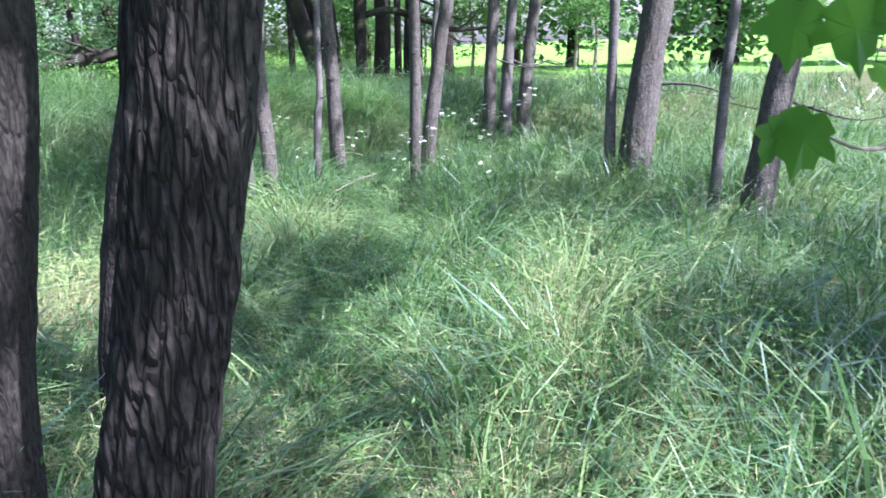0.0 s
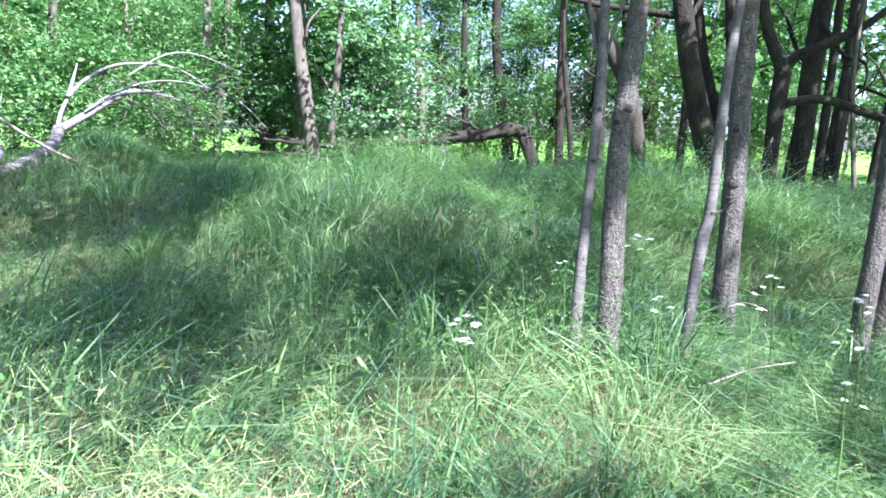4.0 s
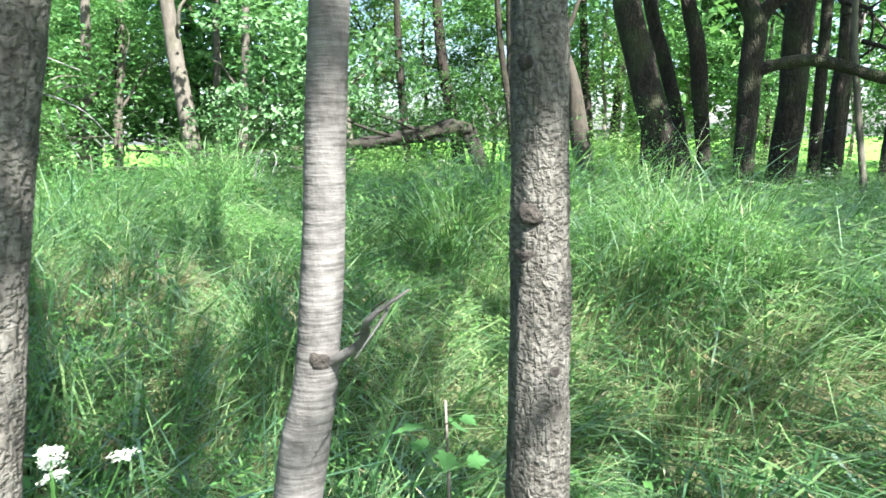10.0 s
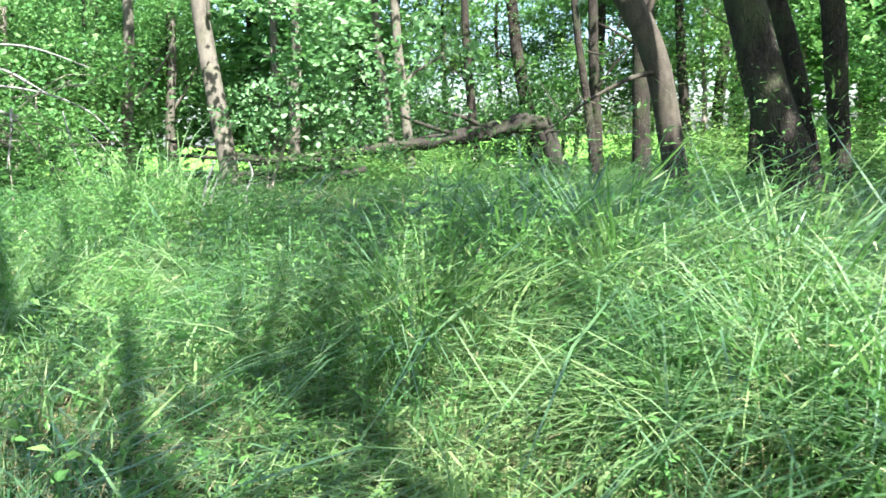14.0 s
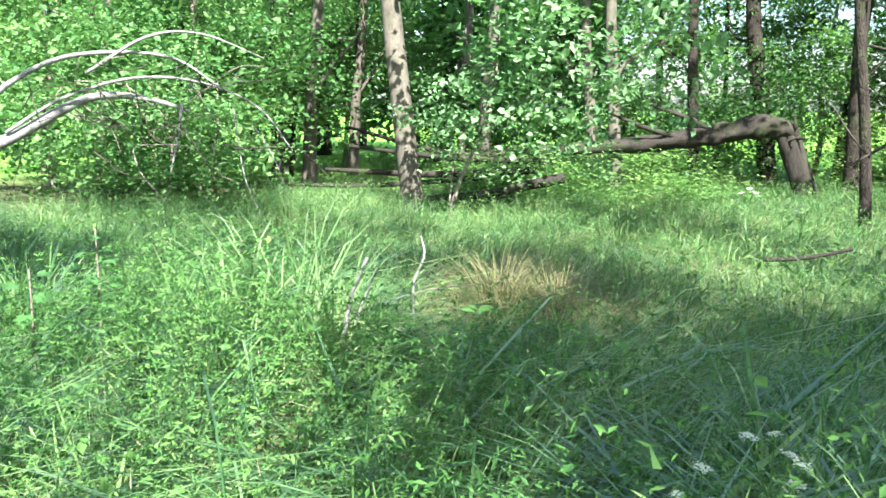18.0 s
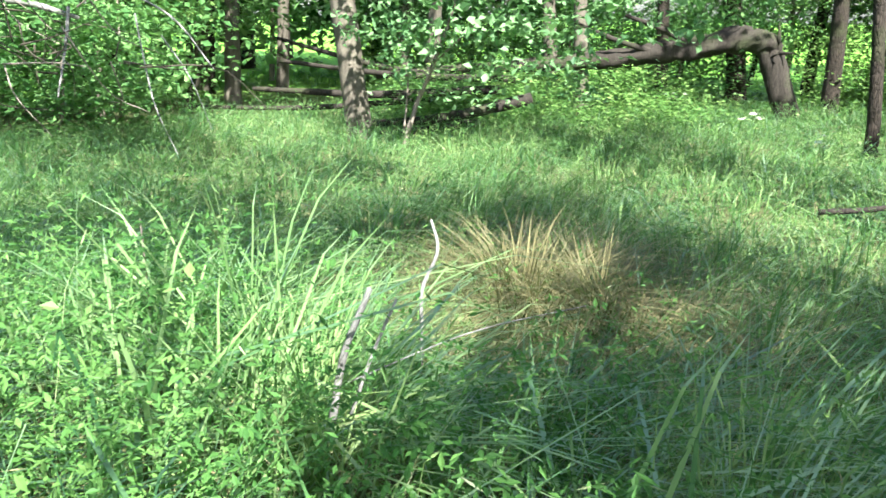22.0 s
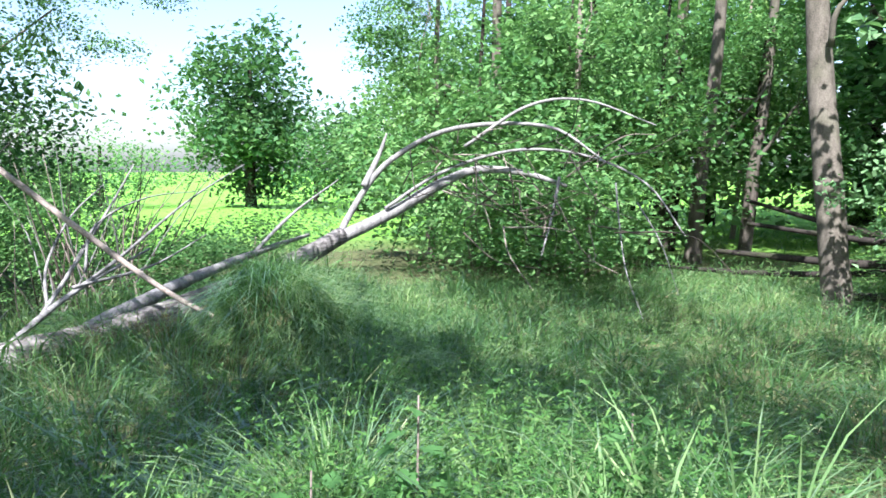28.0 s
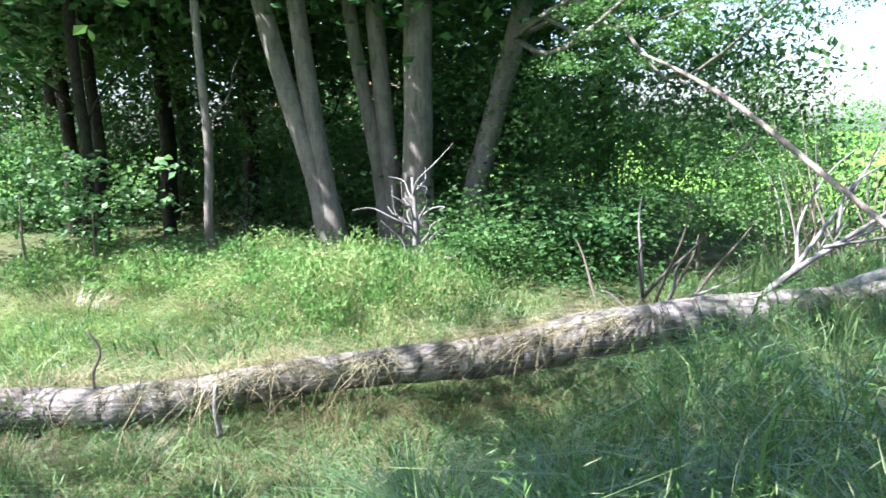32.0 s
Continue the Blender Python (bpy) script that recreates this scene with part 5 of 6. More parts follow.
part("wall", as_mesh("wall", *box_arrays(-4, -6, 0, 4, 6, 4.5), M_BRICK), house)
v = np.array([(-4.4, -6.4, 4.45), (4.4, -6.4, 4.45), (4.4, 6.4, 4.45), (-4.4, 6.4, 4.45), (0, -6.4, 7.6), (0, 6.4, 7.6)], float)
part("roof", as_mesh("roof", v, np.array([0, 4, 5, 3, 1, 2, 5, 4, 0, 1, 4, 2, 3, 5, 0, 3, 2, 1]), np.array([4, 4, 3, 3, 4]), M_ROOF), house)
for wy in (-4.2, -1.4, 1.4, 4.2):
    for wz in (0.9, 2.9):
        win = part("window", as_mesh("window", *box_arrays(3.98, wy - 0.5, wz, 4.05, wy + 0.5, wz + 1.1), M_WIN), house)
        part("sill", as_mesh("sill", *box_arrays(3.98, wy - 0.6, wz - 0.1, 4.14, wy + 0.6, wz), M_PETAL), win)

# ---------------------------------------------------------------- grass
WALK_LINE = np.array([(-0.3, -1.6), (0, 0.5), (-0.3, 2.3), (0.4, 4.4), (0.6, 6.5), (0, 8.2), (-1.2, 9.1), (-2.1, 9.6)])


WALK_FINE = np.stack([np.interp(np.linspace(0, 7, 22), np.arange(8), WALK_LINE[:, i]) for i in (0, 1)], 1)


def beside_walk(n, reach, power, rng, end_share=0.3):
    """Places along the walk, thinning out sideways."""
    seg = np.linalg.norm(np.diff(WALK_LINE, axis=0), axis=1)
    cum = np.concatenate([[0], np.cumsum(seg)])
    s = rng.uniform(0, cum[-1], n)
    s[: int(n * end_share)] = cum[-1]
    px = np.interp(s, cum, WALK_LINE[:, 0])
    py = np.interp(s, cum, WALK_LINE[:, 1])
    r = reach * rng.uniform(0, 1, n) ** power
    a = rng.uniform(0, 2 * np.pi, n)
    return px + r * np.cos(a), py + r * np.sin(a), r


def chance(i, j, k):
    """A repeatable number from 0 to 1 for each cell of the plan."""
    v = np.sin(i * 127.1 + j * 311.7 + k * 74.7) * 43758.5453
    return v - np.floor(v)


def tuft(x, y, cell=0.62):
    """Nearest tuft of grass: how far off its middle is, the way from it, and its own height and droop."""
    i0, j0 = np.floor(x / cell), np.floor(y / cell)
    best, bx, by, own = np.full(len(x), 9.0), np.zeros(len(x)), np.zeros(len(x)), np.zeros(len(x))
    for di in (-1, 0, 1):
        for dj in (-1, 0, 1):
            i, j = i0 + di, j0 + dj
            vx = x - (i + 0.5 + 0.8 * (chance(i, j, 1) - 0.5)) * cell
            vy = y - (j + 0.5 + 0.8 * (chance(i, j, 2) - 0.5)) * cell
            d = np.hypot(vx, vy)
            near = d < best
            best, bx, by, own = np.where(near, d, best), np.where(near, vx, bx), np.where(near, vy, by), np.where(near, chance(i, j, 3), own)
    return best, bx, by, own


def blade_arrays(x, y, h, w, rng, bend=1.2, lean_x=0.25, lean_y=0.12, lift=0.0):
    """Tapering, drooping blades of two bent segments and a tip, falling outwards from their tuft."""
    n = len(x)
    z = ground_z(x, y) - 0.02 + lift
    az = rng.uniform(0, 2 * np.pi, n)
    sway = fractal(x * 0.9, y * 0.9, 4)
    flow = 0.5 * np.exp(-((x - 0.1) / 1.6) ** 2 - ((y - 9.5) / 1.4) ** 2)
    _, ox, oy, own = tuft(x, y)
    fall = 2.6 * (0.6 + 0.6 * own)
    dx = np.cos(az) * 0.55 + lean_x + 0.45 * sway + flow + fall * ox
    dy = np.sin(az) * 0.55 + lean_y + 0.4 * fractal(x * 0.7 + 3, y * 0.8, 8) + fall * oy
    b = bend * (0.45 + 1.5 * rng.uniform(0, 1, n) ** 1.3)
    wx, wy = -np.sin(az + rng.normal(0, 0.9, n)), np.cos(az + rng.normal(0, 0.9, n))
    rows = []
    for s, k in ((0.0, 0.75), (0.42, 1.0), (0.78, 0.7)):
        cx = x + dx * h * b * s ** 1.8
        cy = y + dy * h * b * s ** 1.8
        cz = z + h * (s - 0.40 * b * s ** 2.5)
        rows.append(np.stack([cx - wx * w * k / 2, cy - wy * w * k / 2, cz], 1))
        rows.append(np.stack([cx + wx * w * k / 2, cy + wy * w * k / 2, cz], 1))
    rows.append(np.stack([x + dx * h * b, y + dy * h * b, z + h * (1 - 0.50 * b)], 1))
    v = np.stack(rows, 1).reshape(-1, 3)
    i = (np.arange(n) * 7)[:, None]
    loops = np.concatenate([i, i + 1, i + 3, i + 2, i + 2, i + 3, i + 5, i + 4, i + 4, i + 5, i + 6], 1).ravel()
    return v, loops, np.tile([4, 4, 3], n)


def short_blade_arrays(x, y, h, w, rng, bend=1.15):
    """The same with one segment and a tip, for blades further off."""
    v, _, _ = blade_arrays(x, y, h, w, rng, bend)
    v = v.reshape(-1, 7, 3)[:, [0, 1, 3, 2, 6]].reshape(-1, 3)
    i = (np.arange(len(x)) * 5)[:, None]
    return v, np.concatenate([i, i + 1, i + 2, i + 3, i + 3, i + 2, i + 4], 1).ravel(), np.tile([4, 3], len(x))


def keep(x, y, rng):
    """Where grass grows thick; thinner under the dark wood."""
    thin = np.where((x < -10.5) & (y < 7.5), 0.25, 1.0)
    thin = thin * (1 - 0.45 * np.exp(-(((x + 3.25) / 0.55) ** 2 + ((y - 12.85) / 0.5) ** 2))) * (1 - 0.6 * np.exp(-(((x + 2.0) / 0.6) ** 2 + ((y - 8.4) / 0.4) ** 2)))
    thin = thin * (1 - 0.7 * np.exp(-(((x + 1.65) / 0.6) ** 2 + ((y - 3.3) / 0.65) ** 2))) * (1 - 0.55 * np.exp(-(((x + 3.3) / 1.4) ** 2 + ((y - 10.6) / 0.9) ** 2)))
    return rng.uniform(0, 1, len(x)) < thin


def sward_height(x, y):
    hgt = 0.56 + 0.16 * fractal(x * 0.8, y * 0.8, 12) + 0.16 * fractal(x * 2.6, y * 2.8, 13) * fractal(x * 1.3 + 2, y * 1.5, 14)
    hgt = hgt + 0.24 * np.exp(-((y - 10.45 + 0.12 * x) / 0.55) ** 2) * step((x + 4.2) / 0.8) * step((1.6 - x) / 0.8)
    hgt = hgt + 0.46 * np.exp(-(((x + 0.45) / 1.0) ** 2 + ((y - 10.3) / 0.7) ** 2)) + 0.16 * np.exp(-(((x + 3.9) / 0.7) ** 2 + ((y - 11.4) / 0.6) ** 2)) + 0.12 * np.exp(-(((x - 0.3) / 1.6) ** 2 + ((y - 9.3) / 0.9) ** 2))
    low = np.where((x < -4.6) & (y < 8.6), 0.5, 1.0)
    low = low * (1 - 0.22 * step((y - 11.8) / 2.5)) * (1 - 0.12 * step((y - 9.2) / 1.0) * (1 + step((-1.2 - x) / 0.6)))
    low = low * (1 - 0.45 * np.exp(-((x + 2.0) ** 2 + (y - 8.2) ** 2) / 0.7 ** 2))
    low = low * (1 - 0.5 * np.exp(-((x + 2.75) ** 2 + (y - 11.35) ** 2) / 0.55 ** 2))
    low = low * (1 - 0.5 * np.exp(-((x + 3.2) ** 2 + (y - 12.6) ** 2) / 0.8 ** 2))
    d = np.min(np.hypot(x[:, None] - WALK_FINE[None, :, 0], y[:, None] - WALK_FINE[None, :, 1]), 1)
    foot = 0.5 * np.exp(-((x + 0.62) ** 2 + (y - 0.0) ** 2) / 0.3 ** 2)
    d0, _, _, own = tuft(x, y)
    hgt = hgt * (0.66 + (0.25 + 0.6 * own) * np.clip(1 - (d0 / 0.42) ** 2, 0, 1))
    return np.clip(hgt, 0.2, 1.15) * low * (0.34 + 0.66 * step((d - 0.1) / 0.8) + foot)


rg = np.random.RandomState(21)
gx, gy, gr = beside_walk(118000, 10, 1.45, rg)
ok = keep(gx, gy, rg)
gx, gy, gr = gx[ok], gy[ok], gr[ok]
gh = sward_height(gx, gy) * rg.uniform(0.25, 1.55, len(gx)) ** 0.9
gw = rg.uniform(0.05, 1, len(gx)) ** 1.8 * 0.0082 + 0.0024
gw = gw * (1 + 0.16 * gr)
gh = np.minimum(gh, 0.22 + 0.7 * np.min(np.hypot(gx[:, None] - WALK_FINE[None, :, 0], gy[:, None] - WALK_FINE[None, :, 1]), 1))
near_g = gr < 2.3
blades = joined([blade_arrays(gx[near_g], gy[near_g], gh[near_g], gw[near_g], rg, 1.5), short_blade_arrays(gx[~near_g], gy[~near_g], gh[~near_g], gw[~near_g], rg)])
tagged(new("grass", as_mesh("grass", *blades, M_GRASS)), "long green meadow grass growing under the trees", "grass", "", "stuff")
fx = np.concatenate([rg.uniform(-11, 4.5, 78000), rg.uniform(2, 9, 14000), rg.uniform(-12.5, -4, 26000), rg.uniform(-17, 9, 9000), rg.normal(-8.0, 0.7, 7000)])
fy = np.concatenate([11.2 + 13.5 * rg.uniform(0, 1, 78000) ** 1.25, rg.uniform(1, 12, 14000), rg.uniform(1, 13, 26000), rg.uniform(-2, 27, 9000), rg.normal(11.2, 0.6, 7000)])
fd = np.min(np.hypot(fx[:, None] - WALK_LINE[None, ::2, 0], fy[:, None] - WALK_LINE[None, ::2, 1]), 1)
ok = keep(fx, fy, rg) & (fd > 1.8)
fx, fy, fd = fx[ok], fy[ok], fd[ok]
tagged(new("far_grass", as_mesh("far_grass", *short_blade_arrays(fx, fy, sward_height(fx, fy) * rg.uniform(0.4, 1.45, len(fx)), rg.uniform(0.003, 0.007, len(fx)) * (0.8 + fd / 12), rg), M_GRASS)), "long grass further off among the trees", "grass", "", "stuff")


def tangle(n_walk, n_far, reach, low, high, seed, width, long):
    """Loose narrow leaves lying criss-cross between the blades."""
    rng = np.random.RandomState(seed)
    x, y, r = beside_walk(n_walk, reach, 1.25, rng)
    x = np.concatenate([x, rng.uniform(-10, 4, n_far), rng.uniform(-11.5, -4.5, n_far // 4)])
    y = np.concatenate([y, 11 + 12 * rng.uniform(0, 1, n_far) ** 1.2, rng.uniform(2, 10, n_far // 4)])
    ok = keep(x, y, rng)
    x, y = x[ok], y[ok]
    d = np.min(np.hypot(x[:, None] - WALK_LINE[None, :, 0], y[:, None] - WALK_LINE[None, :, 1]), 1)
    z = ground_z(x, y) + sward_height(x, y) * (low + (high - low) * rng.uniform(0, 1, len(x)) ** 0.8)
    return leaf_arrays(np.stack([x, y, z], 1), width * (0.8 + 0.06 * d), rng, 0.3, 0.25, long)


tagged(new("tangled_grass", as_mesh("tangled_grass", *tangle(48000, 50000, 9, 0.1, 0.9, 23, 0.0058, 9), M_GRASS)), "fine tangled grass filling the sward", "grass", "", "stuff")
tagged(new("grass_litter", as_mesh("grass_litter", *tangle(18000, 9000, 8, 0.0, 0.5, 24, 0.004, 18), M_DRY)), "dry grass litter low in the sward", "dry grass", "", "stuff")

leafy = joined([tangle(80000, 34000, 7, 0.3, 1.05, 26, 0.0055, 6.5), tangle(34000, 0, 6, 0.3, 1.0, 27, 0.009, 2.4)])
tagged(new("leafy_sward", as_mesh("leafy_sward", *leafy, M_HERB)), "soft feathery leaves of low plants through the grass", "undergrowth", "", "stuff")

rh = np.random.RandomState(88)
hx_, hy_ = np.concatenate([rh.normal(0.6, 0.7, 900), rh.normal(-0.5, 0.35, 900), rh.normal(1.6, 0.5, 400), rh.normal(-1.65, 0.42, 4200), rh.normal(-0.72, 0.25, 1800), rh.normal(1.15, 0.35, 900)]), np.concatenate([rh.normal(1.7, 0.9, 900), rh.normal(0.8, 0.4, 900), rh.normal(2.6, 0.7, 400), rh.normal(3.3, 0.45, 4200), rh.normal(1.5, 0.25, 1800), rh.normal(1.8, 0.5, 900)])
tagged(new("hay", as_mesh("hay", *leaf_arrays(np.stack([hx_, hy_, ground_z(hx_, hy_) + sward_height(hx_, hy_) * rh.uniform(0.15, 0.85, len(hx_))], 1), 0.0035, rh, 0.4, 0.1, 28), M_MOUND)), "loose yellowish straw lying over the grass", "dry grass", "", "stuff")

# dry stalks among the grass, thick in worn patches, the last also pale for sunlit ground
dx1, dy1, dr1 = beside_walk(7000, 9, 1.4, rg)
px = np.concatenate([dx1, rg.normal(-1.42, 0.34, 7000), rg.normal(-1.1, 0.35, 2500), rg.normal(-0.5, 0.5, 2500), rg.normal(-3.15, 0.5, 7000), rg.normal(-2.5, 0.5, 2200), rg.normal(0.6, 0.4, 1500), rg.normal(-1.95, 0.5, 4600), rg.normal(-5.6, 0.7, 5000), rg.normal(-0.5, 0.4, 3000), rg.normal(0.4, 0.9, 2200), rg.normal(-8.0, 0.9, 5000)])
py = np.concatenate([dy1, rg.normal(3.0, 0.36, 7000), rg.normal(4.5, 0.3, 2500), rg.normal(5.0, 0.25, 2500), rg.normal(12.65, 0.42, 7000), rg.normal(12.9, 0.5, 2200), rg.normal(8.3, 0.4, 1500), rg.normal(8.3, 0.35, 4600), rg.normal(6.0, 1.1, 5000), rg.normal(0.9, 0.5, 3000), rg.normal(2.4, 1.0, 2200), rg.normal(4.7, 0.8, 5000)])
dh = np.maximum(0.3, sward_height(px, py)) * rg.uniform(0.3, 0.95, len(px))
tagged(new("dry_grass", as_mesh("dry_grass", *short_blade_arrays(px, py, dh, rg.uniform(0.0015, 0.0042, len(px)), rg, 1.6), M_DRY)), "straw-coloured dry grass lying among the green", "dry grass", "", "stuff")

# low grass round the fallen trunk, its bright yellow-green standing in for sunlight
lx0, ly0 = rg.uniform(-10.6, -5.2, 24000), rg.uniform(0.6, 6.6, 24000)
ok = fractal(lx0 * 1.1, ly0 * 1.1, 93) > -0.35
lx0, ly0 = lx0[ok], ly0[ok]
tagged(new("sunlit_short_grass", as_mesh("sunlit_short_grass", *short_blade_arrays(lx0, ly0, rg.uniform(0.12, 0.34, len(lx0)), rg.uniform(0.004, 0.009, len(lx0)), rg, 1.5), M_SHORT_SUNLIT)), "short grass coloured bright yellow-green for sunlight, on open ground beyond the log", "grass", "", "stuff")

# seed heads: thin stalk with a spindle on top


def seed_stalks(x, y, h, rng):
    v1, l1, s1 = blade_arrays(x, y, h, np.full(len(x), 0.0022), rng, 0.75, 0.2, 0.1)
    tips = v1.reshape(-1, 7, 3)[:, 6]
    prev = v1.reshape(-1, 7, 3)[:, 4]
    d = tips - prev
    d /= np.linalg.norm(d, axis=1)[:, None]
    ln = rng.uniform(0.03, 0.075, len(x))[:, None]
    w = ln * 0.06
    a = np.stack([tips - d * ln * 0.4, tips + np.array([1, 0, 0]) * w, tips + np.array([-0.5, 0.87, 0]) * w, tips + np.array([-0.5, -0.87, 0]) * w, tips + d * ln], 1).reshape(-1, 3)
    i = (np.arange(len(x)) * 5)[:, None]
    loops = np.concatenate([i, i + 2, i + 1, i, i + 3, i + 2, i, i + 1, i + 3, i + 4, i + 1, i + 2, i + 4, i + 2, i + 3, i + 4, i + 3, i + 1], 1).ravel()
    return joined([(v1, l1, s1), (a, loops, np.full(6 * len(x), 3))])


sx_, sy_, sr_ = beside_walk(1500, 8, 1.3, rg)
sx_[:60] = rg.uniform(-4.6, -3.0, 60)
sy_[:60] = rg.uniform(7.9, 10.2, 60)
tagged(new("grass_seed_heads", as_mesh("grass_seed_heads", *seed_stalks(sx_, sy_, sward_height(sx_, sy_) * rg.uniform(0.95, 1.35, 1500), rg), M_SEED)), "pale seed heads standing above the grass", "grass", "", "stuff")

# broad herbs and ground cover
hx, hy, hr = beside_walk(13000, 9, 1.2, rg)
patch = fractal(hx * 0.9, hy * 0.9, 31) + 0.4 * fractal(hx * 2.4, hy * 2.4, 32)
ok = patch > 0.15
hx, hy = hx[ok], hy[ok]
hx = np.concatenate([hx, rg.uniform(-24, -12, 9000), rg.uniform(-17, 8, 12000), rg.normal(-10.5, 1.6, 9000), rg.normal(-11.5, 1.3, 7000)])
hy = np.concatenate([hy, rg.uniform(-11, 4, 9000), rg.uniform(17, 27, 12000), rg.normal(1.2, 1.5, 9000), rg.normal(4.6, 1.3, 7000)])
hz_ = ground_z(hx, hy) + rg.uniform(0.02, 1, len(hx)) ** 1.3 * sward_height(hx, hy) * 0.9
tagged(new("ground_herbs", as_mesh("ground_herbs", *leaf_arrays(np.stack([hx, hy, hz_], 1), rg.uniform(0.014, 0.036, len(hx)) * np.where((hx < -12) & (hy < 4.5), 2.2, 1), rg, 0.5), M_HERB)), "bright green broad-leaved herbs and cleavers among the grass", "undergrowth", "", "stuff")

# cleavers: weak sprawling stems with whorls of narrow leaves
cx0 = np.concatenate([rg.normal(-3.4, 1.0, 1500), rg.normal(-1.0, 0.8, 350), rg.normal(-1.4, 0.6, 300), rg.normal(1.0, 0.6, 250), rg.normal(-5.0, 0.9, 350), rg.normal(0.2, 0.9, 250)])
cy0 = np.concatenate([rg.normal(10.7, 0.7, 1500), rg.normal(9.9, 0.6, 350), rg.normal(6.6, 0.5, 300), rg.normal(9.1, 0.5, 250), rg.normal(11.2, 0.9, 350), rg.normal(2.8, 1.2, 250)])
nc, per = len(cx0), 28
ang = rg.uniform(0, 2 * np.pi, nc)
hh = sward_height(cx0, cy0) * rg.uniform(0.6, 1.15, nc)
tt = np.repeat((np.arange(per // 4) + 1) / (per // 4), 4)[None, :]
wa = np.tile(np.arange(4) * np.pi / 2, per // 4)[None, :] + 0.7 * np.repeat(np.arange(per // 4), 4)[None, :]
px_ = cx0[:, None] + np.cos(ang)[:, None] * hh[:, None] * 0.55 * tt ** 1.6 + 0.014 * np.cos(wa)
py_ = cy0[:, None] + np.sin(ang)[:, None] * hh[:, None] * 0.55 * tt ** 1.6 + 0.014 * np.sin(wa)
pz_ = ground_z(cx0, cy0)[:, None] + hh[:, None] * tt * (1 - 0.15 * tt)
tagged(new("cleavers", as_mesh("cleavers", *leaf_arrays(np.stack([px_, py_, pz_], -1).reshape(-1, 3), 0.0105, rg, 0.5, 0.1, 2.6), M_HERB)), "feathery cleavers scrambling through the grass", "undergrowth", "", "stuff")

# the tall reed-like tuft on the hump, its blades coloured pale as if sunlit
tx = rg.normal(-3.35, 0.22, 95)
ty = rg.normal(10.95, 0.18, 95)
tagged(new("reed_tuft", as_mesh("reed_tuft", *blade_arrays(tx, ty, rg.uniform(0.55, 1.0, 95), rg.uniform(0.006, 0.011, 95), rg, 0.45, -0.3, -0.15), M_REED_SUNLIT)), "tuft of tall broad grass blades, coloured pale for sunlight", "grass", "", "stuff")

# ---------------------------------------------------------------- tussocks and mats


def tussock(n, radius, height, seed, width=0.005, arch=1.0):
    rng = np.random.RandomState(seed)
    a = rng.uniform(0, 2 * np.pi, n)
    r = radius * rng.uniform(0, 1, n) ** 0.7
    x, y = r * np.cos(a), r * np.sin(a)
    out = arch * (0.25 + 0.9 * r / radius) * rng.uniform(0.5, 1.3, n)
    h = height * rng.uniform(0.45, 1.15, n)
    da = a + rng.normal(0, 0.5, n)
    w = width * rng.uniform(0.5, 1.5, n)
    rows = []
    for s_, k in ((0.0, 0.8), (0.42, 1.0), (0.78, 0.7), (1.0, 0.0)):
        c = np.stack([x + np.cos(da) * out * h * s_ ** 1.7, y + np.sin(da) * out * h * s_ ** 1.7, h * (s_ - 0.45 * out * s_ ** 2.3) - 0.03], 1)
        side = np.stack([-np.sin(da), np.cos(da), np.zeros(n)], 1) * (w * k / 2)[:, None]
        rows += [c - side, c + side] if k else [c]
    v = np.stack(rows, 1).reshape(-1, 3)
    i = (np.arange(n) * 7)[:, None]
    loops = np.concatenate([i, i + 1, i + 3, i + 2, i + 2, i + 3, i + 5, i + 4, i + 4, i + 5, i + 6], 1).ravel()
    return v, loops, np.tile([4, 4, 3], n)


TUSS = [tussock(300, 0.3, 0.66, 1001, 0.0065, 1.5), tussock(300, 0.28, 0.74, 1002, 0.007, 1.35), tussock(520, 0.3, 0.42, 1003, 0.0035, 1.5), tussock(600, 0.45, 0.5, 1004, 0.005, 1.0), tussock(480, 0.25, 0.5, 1005, 0.0036, 1.9)]
rt = np.random.RandomState(61)
spots = [(x, y, rt.randint(0, 2), rt.uniform(0.6, 1.0)) for x, y, _ in zip(*beside_walk(60, 6, 1.1, rt)) if 7.3 < y < 11.3 and not (x < -2.9 and y < 9.4) and np.min(np.hypot(WALK_FINE[:, 0] - x, WALK_FINE[:, 1] - y)) > 0.5]
spots += [(rt.uniform(-1.5, 1.3), rt.uniform(8.7, 10.6), k % 2, rt.uniform(0.6, 0.85)) for k in range(12)]
